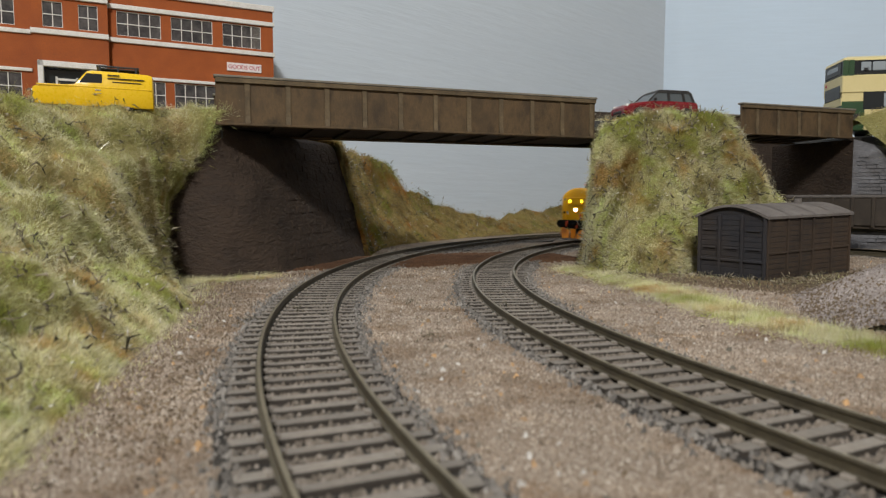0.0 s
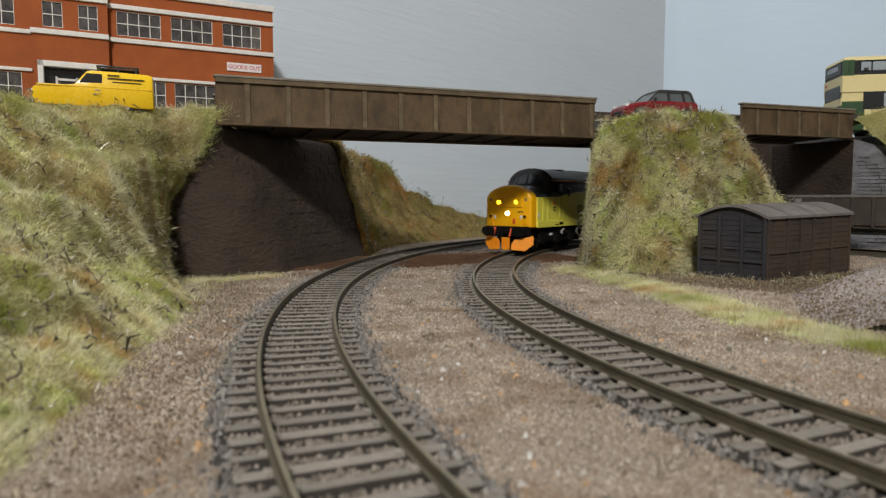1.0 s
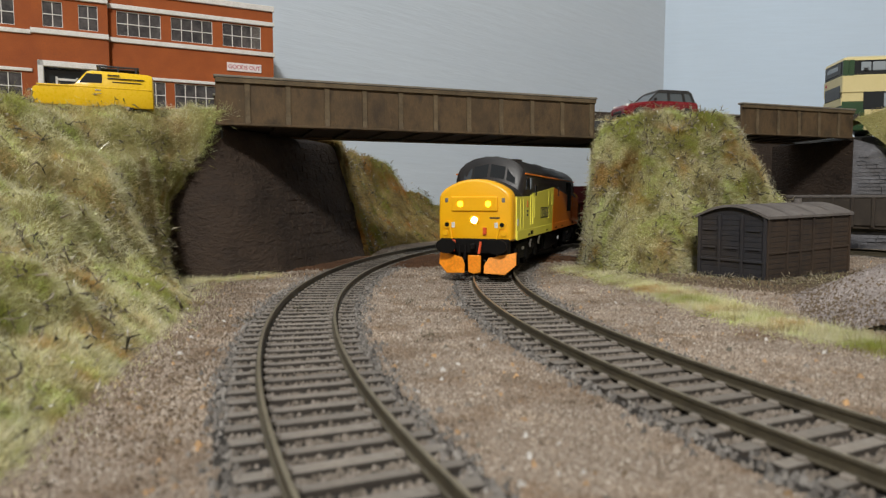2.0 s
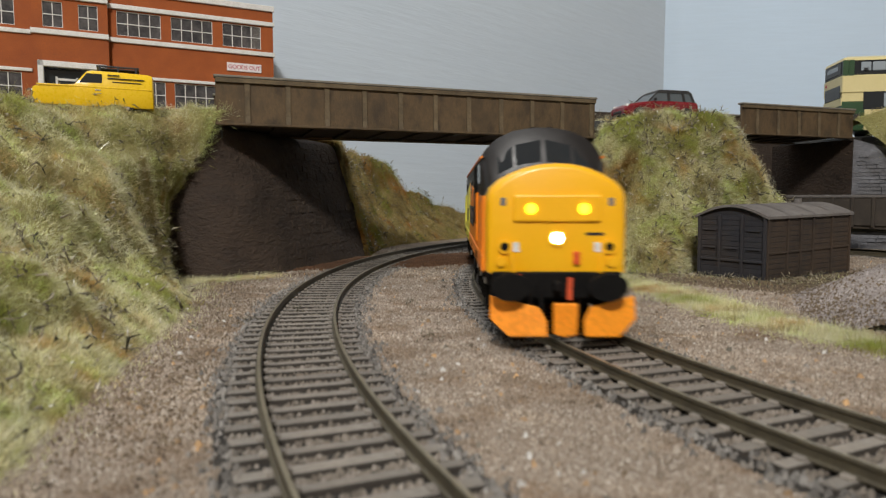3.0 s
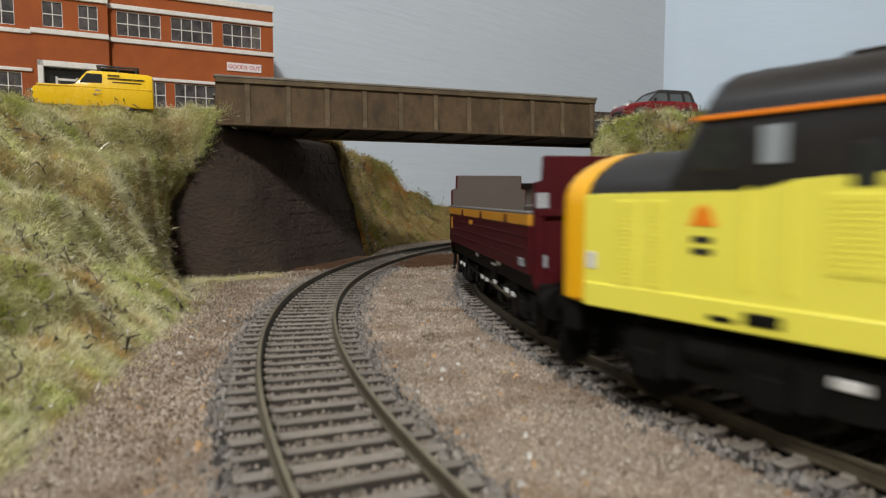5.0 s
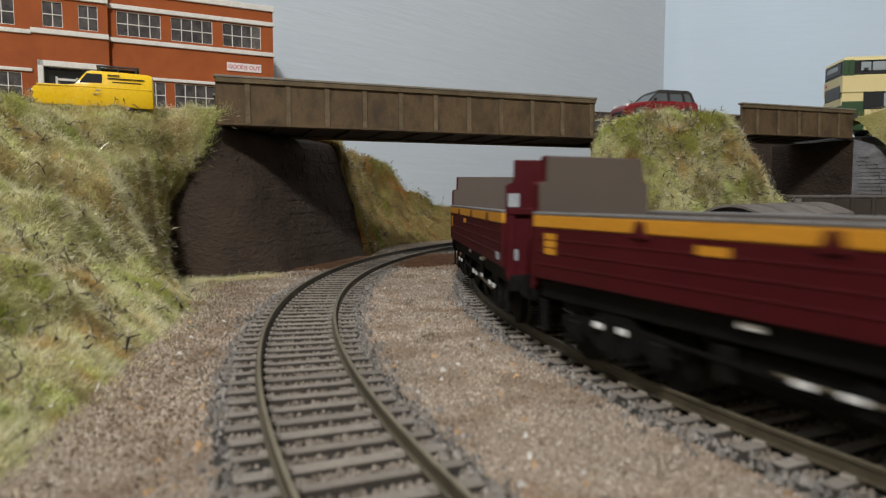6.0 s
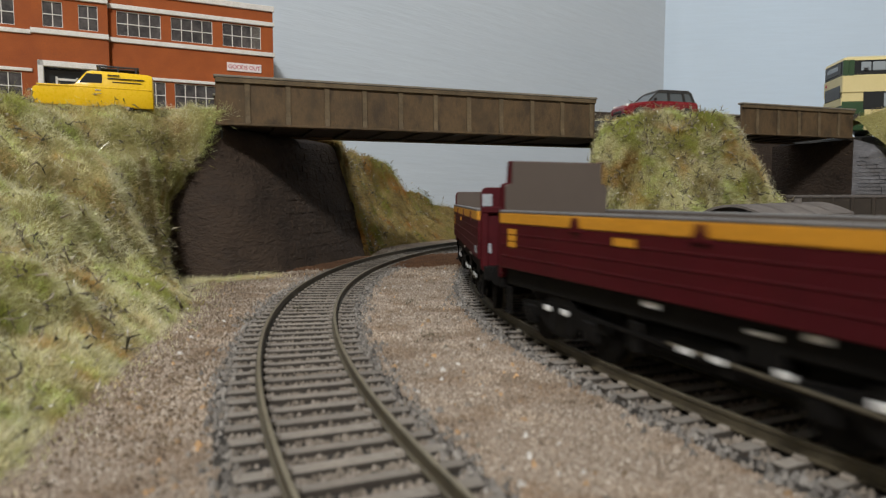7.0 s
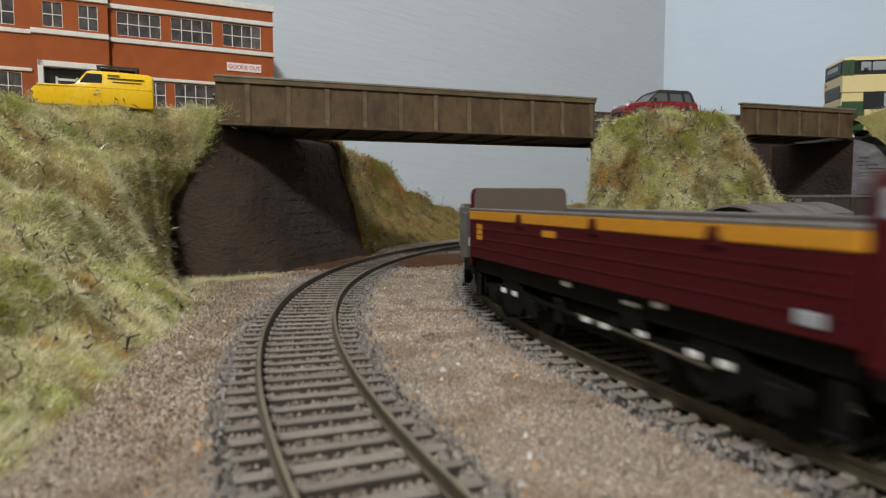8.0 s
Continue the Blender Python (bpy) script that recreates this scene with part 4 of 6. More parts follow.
def build_van():
    v = thing("van", at(-146, 274, 70.3, 96), "yellow three-wheeled small van with black roof rack on the yard", "van")
    # nose towards +y
    body = part("body", loft(body_sections([
        (-24.4, 8.0, 7.2, 4.0, 11.0, 17.2), (-23.8, 8.8, 7.9, 3.2, 12.2, 18.6), (-22, 9.2, 8.1, 3.0, 12.4, 19.2), (-8, 9.3, 8.2, 3.0, 12.4, 19.5), (1.5, 9.3, 8.1, 3.0, 12.4, 19.5), (3.4, 9.3, 8.0, 3.0, 12.4, 19.0),
        (8.2, 9.2, 8.6, 3.0, 12.2, 13.0), (9.4, 9.2, 8.5, 3.0, 12.0, 12.7), (21, 8.8, 7.9, 3.2, 11.4, 12.1), (24.0, 8.2, 7.2, 3.6, 10.6, 11.4), (24.8, 7.6, 6.6, 4.2, 9.8, 10.6)])), M_VAN, v, smooth=True)
    for s in (-1, 1):
        part("side_window", prism([(6.6, 13.2), (-2.8, 13.2), (-2.8, 17.6), (3.4, 17.6)], s * 8.75 - 0.32, s * 8.75 + 0.32, "x", 0.1), M_GLASS_DARK, body)
        part("waist_trim", box(s * 9.2 - 0.25, s * 9.2 + 0.25, -23.4, 23.0, 11.2, 11.9, 0.15), M_VAN, body)
        part("door_handle", box(s * 9.25 - 0.3, s * 9.25 + 0.3, -2.2, 0.2, 10.0, 10.6, 0.1), M_CHROME, body)
        for k, (z, a, b) in enumerate(((17.4, -10, -5), (16.0, -20.5, -5), (14.4, -19, -7))):
            part("lettering_bar", box(s * 8.95 - 0.35, s * 8.95 + 0.35, a, b, z - 0.17, z + 0.17), M_BLACK, body, "dark line of unreadable lettering")
        for y in (-12,):
            wheel(v, s * 7.8, y, 3.5, 2.0)
        part("headlamp", cyl(1.2, (s * 5.4, 24.2, 8.6), (s * 5.4, 25.3, 8.6), 14), M_LAMP_OFF, body)
    part("windscreen", prism([(8.3, 13.3), (7.8, 13.3), (3.8, 18.4), (4.3, 18.4)], -7.2, 7.2, "x", 0.08), M_GLASS_DARK, body)
    part("bumper", box(-6.5, 6.5, 24.0, 25.4, 3.6, 4.6, 0.3), M_CHROME, body)
    wheel(v, 0, 16, 3.5, 2.0)
    rack = part("roof_rack", box(-6.5, 6.5, -17.6, -1.4, 20.4, 20.9, 0.1), M_BLACK, v, "black roof rack")
    for x in (-6.5, 6.5):
        part("rack_rail", box(x - .45, x + .45, -18, -1, 21.2, 22.0, 0.1), M_BLACK, rack)
        for y in (-17, -9.5, -2):
            part("rack_post", box(x - .45, x + .45, y - .4, y + .4, 18.8, 21.3), M_BLACK, rack)
    for y in (-18, -1):
        part("rack_rail", box(-6.5, 6.5, y - .45, y + .45, 21.2, 22.0, 0.1), M_BLACK, rack)
    rescale(v, 0.90)
    v.matrix_world = at(-146, 277, 67.3, 115)


def build_mini():
    c = thing("car", at(121, 377, 75.6, 104), "small red hatchback with a black roof on the mound road", "car")
    body = part("body", loft(body_sections([
        (-24, 9.6, 8.6, 4.2, 9.4, 11.4), (-22.8, 10.4, 9.4, 3.2, 10, 11.9), (-8, 11.0, 10.2, 2.6, 10, 12.2), (7, 11.0, 10.2, 2.6, 9.8, 12.0),
        (12, 10.9, 9.8, 2.6, 9.4, 11.4), (19, 10.4, 9.0, 2.8, 8.6, 10.4), (23, 9.2, 7.6, 3.2, 7.4, 9.0), (24.2, 8.2, 6.4, 3.8, 6.4, 7.8)])), M_MINI, c, smooth=False)
    part("cabin_glass", loft([[(9.6, -20.8, 11.4), (9.6, 9.0, 11.4), (-9.6, 9.0, 11.4), (-9.6, -20.8, 11.4)], [(8.4, -18.6, 17.4), (8.4, 2.4, 17.4), (-8.4, 2.4, 17.4), (-8.4, -18.6, 17.4)]]), M_GLASS_CAR, c, "dim car glazing")
    part("roof", loft([[(8.9, -19.9, 16.5), (8.9, 3.4, 16.5), (-8.9, 3.4, 16.5), (-8.9, -19.9, 16.5)], [(7.8, -18.4, 18.5), (7.8, 1.2, 18.5), (-7.8, 1.2, 18.5), (-7.8, -18.4, 18.5)]]), M_BLACK, c, "black roof")
    for s in (-1, 1):
        for y0, y1, t in ((9.2, 2.5, 0.5), (-4.0, -4.4, 0.9), (-14.5, -13.6, 0.9), (-20.9, -18.7, 0.9)):
            part("pillar", loft([[(s * 9.75, y0 - t, 11.4), (s * 9.75, y0 + t, 11.4), (s * 9.2, y0 + t, 11.4), (s * 9.2, y0 - t, 11.4)], [(s * 8.6, y1 - t, 17.4), (s * 8.6, y1 + t, 17.4), (s * 8.1, y1 + t, 17.4), (s * 8.1, y1 - t, 17.4)]]), M_BLACK, c)
        part("headlamp", cyl(1.7, (s * 6.8, 21.0, 8.3), (s * 7.2, 23.0, 8.1), 16, 1.4), M_LAMP_OFF, c, "clear round headlamp")
        part("door_mirror", box(s * 11.6 - 0.9, s * 11.6 + 0.9, 5.2, 6.6, 11.6, 13.2, 0.4), M_BLACK, c)
        for y in (-15.5, 15.5):
            wheel(c, s * 9.9, y, 3.9, 2.4)
        part("sill", box(s * 10.6 - 0.5, s * 10.6 + 0.5, -11, 11, 2.2, 3.4, 0.2), M_BLACK, c)
    part("grille", box(-5, 5, 23.4, 24.4, 4.2, 6.0, 0.3), M_BLACK, c)
    part("bumper", box(-8.6, 8.6, 23.0, 24.6, 2.8, 4.0, 0.4), M_BLACK, c)
    rescale(c, 0.95)


def build_hut_soil():
    """Bare brown earth round the old van body and the foot of the mound."""
    q, _ = along([(78, 300), (100, 286), (118, 268), (134, 258), (160, 270), (190, 295)], 16000, 7.0)
    q[:, 2] += 0.3
    q = q[~near_track(q, 18)]
    tagged(grains("soil", q, rng, 1.3, M_SOIL2, None, 0.6), "bare brown earth and litter round the old van body", "soil", kind="stuff")
    # litter creeping up the foot of the aggregate heap
    on, nn = scatter_on(PILE, 9000, rng, lambda c: np.exp(-np.maximum(c[:, 2] + 1.0, 0) / 3.2))
    tagged(grains("soil", on, rng, 1.1, M_SOIL2, None, 0.6), "brown litter at the foot of the aggregate heap", "soil", kind="stuff")
    f, nn = along([(84, 300), (104, 284), (122, 268), (140, 262), (180, 285)], 500, 9.0)
    tagged(flecks("leaf_litter", f, nn, rng, rng.uniform(1.0, 2.8, (len(f), 1)), M_TWIG), "dry scraps of foliage on the ground", "foliage", kind="stuff")


def build_bus():
    b = thing("bus", at(285.5, 470, 76.4, math.degrees(math.atan2(-0.18, 0.98))), "green and cream double-decker bus on the far road", "bus")
    L, W, T = 132, 33, 58
    # x along the side (nearest end at 0), y across, z up
    shell = part("body", box(0, L, 0, W, 4, 25, 0.8), M_BUS_GREEN, b)
    part("lower_panel", box(15, L - 2, -0.35, 0, 4.4, 19, 0.1), M_BUS_CREAM, shell, "cream lower panel")
    part("lower_deck", box(0.3, L - 0.3, 0.5, W - 0.5, 25, 31), M_BUS_CREAM, shell)
    part("cream_band", box(-0.3, L + 0.3, -0.3, W + 0.3, 31, 43.5, 0.6), M_BUS_CREAM, b, "cream band between decks")
    part("upper_deck", box(0, L, 0.2, W - 0.2, 43.5, 54, 0.4), M_GLASS_DARK, b, "dark upper saloon glazing")
    part("roof", loft([[(-0.2, -0.3, 53.6), (L, -0.3, 53.6), (L, W + .3, 53.6), (-0.2, W + .3, 53.6)], [(0.5, 1, 55.6), (L - 1, 1, 55.6), (L - 1, W - 1, 55.6), (0.5, W - 1, 55.6)], [(5, 6, 57.5), (L - 6, 6, 57.5), (L - 6, W - 6, 57.5), (5, W - 6, 57.5)]]), M_BUS_CREAM, b, "cream domed roof")
    part("lower_glazing", box(14, L - 3, -0.15, 0.6, 19, 32.5), M_GLASS_DARK, b, "dark lower saloon glazing")
    for y0, y1 in ((-0.5, 0.3),):
        for x in (0.2, 4.0):
            part("corner_pillar", box(x - 0.5, x + 3.2, y0, y1, 43, 54, 0.2), M_BUS_GREEN, b)
        for k in range(6):
            x = 10 + k * 20
            for x0, x1 in ((x + 1.5, x + 8), (x + 9, x + 17.5)):
                part("window_pane", box(x0, x1, -0.35, 0.25, 46.2 + 0.5 * (k % 2), 52.4, 0.4), M_GLASS_SKY, b, "opaque pane with the sky behind painted into its colour")
            if k:
                part("window_pane", box(x - 3, x + 5.5, -0.35, 0.4, 20.5, 30.5, 0.4), M_GLASS_SKY, b)
            part("seat_back", box(x + 3, x + 6.6, -0.45, 0.1, 46, 48.6 + 0.6 * (k % 2), 0.6), M_BLACK, b)
    # end face towards -x
    part("end_window", box(-0.5, 0.4, 3, W - 3, 44.6, 53.2, 0.4), M_GLASS_DARK, b)
    part("end_window", box(-0.6, 0.4, 3, W - 3, 27.5, 37, 0.4), M_GLASS_DARK, b)
    part("window_pane", box(-0.7, 0.2, 8, W - 6, 47.5, 51.5, 0.5), M_GLASS_SKY, b)
    part("end_panel", box(-0.4, 0.3, 0.5, W - 0.5, 22, 27.5, 0.2), M_BUS_CREAM, b)
    part("tail_lamp", box(-0.7, 0.1, W - 5.5, W - 3.5, 39, 41, 0.2), M_RED_INK, b)
    part("vent_panel", box(3, 12, -0.5, 0.2, 9, 16, 0.2), M_BLACK, b)
    for x in (28, 100):
        for y in (2, W - 2):
            t = part("wheel", cyl(6.4, (x, y - 2, 6.4), (x, y + 2, 6.4), 20), M_TYRE, b)
            part("hub_cap", cyl(3.0, (x, y - 2.2, 6.4), (x, y + 2.2, 6.4), 14), M_CHROME, t)


build_van()
build_mini()
build_bus()


# ---- grounded van body, siding wagon, aggregate pile ----
def build_hut():
    b = thing("grounded_van_body", at(136, 271, -4.0, math.degrees(math.atan2(0.55, 0.835)), 0, -0.8), "grimy dark wooden van body used as a lineside store", "hut")
    L, W, H = 70, 32, 29
    part("side_wall", box(0, L, 0, W, 0, H, 0.3), M_HUT, b)
    z = 1.4
    while z < H - 2:
        part("plank", box(-0.17, 0.0, 1, W - 1, z, z + 2.05, 0.08), M_HUT, b)
        part("plank", box(1, L - 1, -0.17, 0.0, z, z + 2.05, 0.08), M_HUTSIDE, b, "brown weathered plank")
        z += 2.3
    for y in (0.4, 10.8, 21.6, W - 0.4):
        part("corner_post" if y in (0.4, W - 0.4) else "end_post", box(-1.1, 0.2, y - 0.7, y + 0.7, 0, H, 0.15), M_HUT, b)
    for x in (0.4, 15.5, 26, 36.5, 53, L - 0.4):
        part("side_post", box(x - 0.65, x + 0.65, -0.95, 0.2, 0, H, 0.15), M_HUTSIDE, b)
    part("middle_rail", box(-0.9, 0.2, 0, W, 8.6, 9.6, 0.12), M_HUT, b)
    part("middle_rail", box(0, L, -0.8, 0.2, 12.4, 13.3, 0.12), M_HUTSIDE, b)
    for y0, z0 in ((13, 14), (2.5, 22), (23.5, 22), (2.5, 14), (23.5, 14)):
        part("hand_rail", box(-0.8, -0.25, y0, y0 + 6, z0, z0 + 0.6, 0.1), M_HUT, b)
    secs = []
    for x in (-1.6, L + 1.6):
        top = [(x, -1.4 + (W + 2.8) * k / 16, H - 0.4 + 5.0 * math.sin(math.pi * k / 16)) for k in range(17)]
        bot = [(p[0], p[1], p[2] - 1.1) for p in reversed(top)]
        secs.append(top + bot)
    arch = [(p[1], p[2] - 0.6) for p in secs[0][1:16]]
    for x in (0.0, L - 1.0):
        part("gable_board", prism([(arch[0][0], H - 1.5)] + arch + [(arch[-1][0], H - 1.5)], x, x + 1.0, "x"), M_HUT, b)
    roof = part("roof", loft(secs), M_HUTROOF, b, "dusty grey curved felt roof")
    part("roof_vent", cyl(1.6, (46, 12, H + 3), (46, 12, H + 6.6), 14), M_HUTROOF, roof)
    for x in (15.5, 36.5, 53):
        part("roof_strip", loft([[(x - .5, p[1], p[2] + .25) for p in secs[0][:17]], [(x + .5, p[1], p[2] + .25) for p in secs[0][:17]]], close=False), M_HUTROOF, roof)


def build_siding():
    deg = math.degrees(math.atan2(-0.87, 0.49))
    tr = thing("siding_track", at(262, 400, 0, deg), "short straight siding track under the small bridge", "track")
    for y in (-8.75, 8.75):
        part("rail", prism([(y + u, z) for u, z in rail_profile()], -95, 120, "x"), M_RAIL, tr)
    for k in range(28):
        part("sleeper", box(-92 + k * 7.6, -88.7 + k * 7.6, -15, 15, -4.4, -2.65, 0.15), M_SLEEPER, tr)
    w = thing("open_wagon", at(262, 400, 0, deg), "sooty brown open wagon standing on the siding", "wagon")
    part("floor", box(-42, 42, -15.5, 15.5, 14, 16.5, 0.2), M_DARKWAGON, w)
    for y in (-15.6, 15.6):
        side = part("side", box(-42, 42, y - 0.8, y + 0.8, 16, 33.5, 0.2), M_DARKWAGON, w)
        part("top_rail", box(-42.5, 42.5, y - 1.3, y + 1.3, 32.6, 34.4, 0.25), M_HUTROOF, side)
        for x in (-41, -26, -12, 0, 12, 26, 41):
            part("side_post", box(x - .8, x + .8, y - 1.7, y + 1.7, 15, 33, 0.15), M_DARKWAGON, side)
        part("solebar", box(-42, 42, y * 0.8 - 0.7, y * 0.8 + 0.7, 10.5, 14.2, 0.15), M_BLACK, w)
    for x in (-42, 42):
        part("end", box(x - .8, x + .8, -15, 15, 16, 33.5, 0.2), M_DARKWAGON, w)
    for x in (-24, 24):
        for y in (-12, 12):
            part("axle_guard", prism([(x - 4, 13), (x + 4, 13), (x + 1.6, 4), (x - 1.6, 4)], y - .5, y + .5, "y"), M_BLACK, w)
        ws = part("wheelset", cyl(0.9, (x, -11, 6.3), (x, 11, 6.3), 10), M_BLACK, w)
        for y in (-8.6, 8.6):
            part("wheel", cyl(6.3, (x, y - 1.1, 6.3), (x, y + 1.1, 6.3), 24), M_BLACK, ws)
    for x in (-45, 45):
        for y in (-7.5, 7.5):
            part("buffer", cyl(2.2, (x - 2.5, y, 13), (x + 2.5, y, 13), 14), M_BLACK, w)


PILE = ruled([
    [(104, 172, -4), (112, 205, -4), (130, 240, -4), (164, 268, -4), (198, 296, -4), (236, 316, -4), (280, 329, -4)],
    [(125, 166, 3), (133, 198, 4.5), (149, 226, 6), (176, 250, 8), (208, 274, 10), (243, 294, 11), (280, 304, 11)],
    [(165, 155, 12), (174, 182, 14), (188, 206, 17), (206, 226, 19), (228, 245, 20), (253, 262, 21), (285, 270, 21)],
    [(230, 150, 16), (240, 170, 17), (250, 190, 19), (256, 205, 20), (266, 220, 21), (280, 235, 21), (300, 240, 20)]],
    60, 36, 1.2, 51.0)


def build_pile():
    ob = tagged(sheet("aggregate_pile", PILE, M_PILE), "heap of pale grey fine aggregate beside the siding", "gravel heap", kind="stuff")
    p, nn = scatter_on(PILE, 26000, rng)
    tagged(grains("aggregate", p, rng, 1.1, M_PILE), "pale grey loose aggregate", "gravel", kind="stuff")


build_hut()
build_siding()
build_pile()


# ---- low growth and soil on the flat ----
def along(pts, n, spread):
    q = smooth_line(pts, 200)
    i = rng.integers(0, 199, n)
    p = q[i] + rng.normal(0, 1, (n, 2)) * spread
    z = np.array([ground_height(a, b) for a, b in p])
    return np.c_[p, z], np.tile((0.0, 0.0, 1.0), (n, 1))


def build_flat_growth():
    p, nn = along([(66, 330), (74, 290), (84, 245), (90, 205), (94, 180), (104, 152), (130, 120)], 80000, 6.0)
    p2, n2 = along([(-116, 290), (-100, 268), (-88, 220), (-76, 165), (-67, 110), (-60, 75)], 7000, 5.0)
    p3, n3 = along([(84, 300), (110, 282), (130, 265), (150, 262), (190, 290)], 7000, 9.0)
    p4, n4 = along([(-124, 284), (-108, 277), (-90, 281), (-76, 292)], 5200, 4.2)
    for p, nn in ((p, nn), (p2, n2), (p3, n3), (p4, n4)):
        keep = ~near_track(p, 17)
        tagged(blades("grass", p[keep], nn[keep], rng, (1.2, 3.8), 0.15, 1.1, M_GRASS), "short sparse grass on the gravel", "grass", kind="stuff")
    q, _ = along([(-92, 268), (-74, 215), (-62, 165), (-52, 120), (-46, 85)], 4500, 8.0)
    q = q[~near_track(q, 17)]
    q[:, 2] += 0.2
    tagged(grains("soil", q, rng, 0.62, M_SOIL2, None, 0.6), "brown earth and litter at the foot of the grassy embankment", "soil", kind="stuff")
    spots = [(-66, 170), (-54, 182), (-11, 212), (-3, 158), (-45, 196), (20, 205)]
    for x, y in spots:
        q = np.c_[rng.normal(x, 1.3, 34), rng.normal(y, 1.8, 34), np.full(34, BED + 0.1)]
        tagged(flecks("weed_clump", q, np.tile((0.0, 0.0, 1.0), (34, 1)), rng, 1.1, M_TWIG), "small dark weed clump on the gravel", "weed", kind="stuff")
    # rust-brown soil under the long bridge
    n = 34000
    u, v = rng.uniform(-0.06, 0.96, n), rng.uniform(0.30, 1.12, n) + rng.normal(0, 0.08, n)
    p = np.stack([-86 + u * 178 - v * 20, 296 + u * 66 + v * 56, np.full(n, BED + 0.25)], 1)
    p = p[~near_track(p, 9.9)]
    p[:, 2] = [ground_height(a, b) + 0.35 for a, b in p[:, :2]]
    tagged(grains("soil", p, rng, 1.9, M_SOIL, None, 0.45), "rust-brown earth in the shade of the bridge", "soil", kind="stuff")


build_gravel()
build_flat_growth()
build_hut_soil()
# ---- the train ----
M_YELLOW = surface("warning_yellow", [(0.90, 0.44, 0.003), (0.93, 0.475, 0.006)], 0.38, 0, 60, 900, 0.02, coat=0.15)
M_LIME = surface("lime_yellow", [(0.86, 0.79, 0.095), (0.89, 0.82, 0.11)], 0.42, 0, 60, 900, 0.02, coat=0.1)
M_ORANGE = surface("loco_orange", [(0.88, 0.235, 0.008), (0.91, 0.255, 0.012)], 0.42, 0, 60, 900, 0.02, coat=0.1)
M_PLOUGH = surface("plough_orange", [(0.90, 0.26, 0.006), (0.92, 0.31, 0.012)], 0.5, 0, 60, 900, 0.05)
M_ROOF = surface("satin_black_roof", [(0.010, 0.0085, 0.0085), (0.017, 0.0145, 0.014)], 0.4, 0, 100, 1200, 0.08, spec=0.4)
M_DARK = surface("dark_underframe", [(0.003, 0.0027, 0.0027), (0.0075, 0.0066, 0.006)], 0.7, 0, 200, 1200, 0.25, spec=0.14)
M_RED = surface("signal_red", [(0.62, 0.07, 0.015), (0.68, 0.09, 0.02)], 0.45, 0, 100, 900, 0.0)
M_MAROON = surface("maroon_wagon", [(0.050, 0.0022, 0.0052), (0.068, 0.0034, 0.0072)], 0.55, 0, 80, 1000, 0.06, (0.045, 0.004, 0.007), 0.5, spec=0.2)
M_STRIPE = surface("amber_stripe", [(0.52, 0.225, 0.013), (0.57, 0.26, 0.02)], 0.5, 0, 80, 1000, 0.05)
M_LINING = surface("grey_brown_lining", [(0.090, 0.071, 0.060), (0.100, 0.080, 0.068)], 0.8, 0, 60, 900, 0.03, speck=0.06)
M_GREYTOP = surface("worn_grey_edge", [(0.13, 0.125, 0.125), (0.19, 0.185, 0.18)], 0.6, 0.1, 100, 1000, 0.1)
M_WHITEMARK = surface("white_marking", [(0.62, 0.62, 0.62), (0.72, 0.72, 0.72)], 0.5, 0, 100, 900, 0.0)
M_PLATE = surface("blue_grey_plate", [(0.30, 0.33, 0.37), (0.36, 0.39, 0.43)], 0.5, 0, 100, 900, 0.02)
M_GREYWAGON = surface("grey_wagon", [(0.05, 0.046, 0.043), (0.08, 0.074, 0.068)], 0.7, 0, 80, 1000, 0.1)
M_HEAD = glow("white_headlight", (0.86, 0.92, 1.0), 22.0)
M_MARK = glow("yellow_marker_light", (1.0, 0.78, 0.02), 5.0)


def half_ring(u, pts):
    return [(x, u, z) for x, z in pts] + [(-x, u, z) for x, z in reversed(pts)]


BODY = [(16.4, 13.2), (17.3, 14.2), (17.35, 20), (17.4, 27), (17.4, 34), (17.2, 40), (16.9, 44), (15.6, 46.6), (12.6, 49.4), (8.5, 51.4), (4, 52.3), (0.6, 52.5)]
NOSE = [(16.2, 13.2), (17.0, 14.2), (17.05, 20), (17.1, 27), (17.0, 31), (16.8, 33.2), (16.0, 35.0), (14.0, 36.9), (11.0, 38.6), (7.5, 40.0), (4, 40.8), (0.6, 41.0)]


def shrink(pts, k, dz):
    return [(x * k, 13.2 + (z - 13.2) * (1 - dz) + (0.4 if z < 14 else 0)) for x, z in pts]


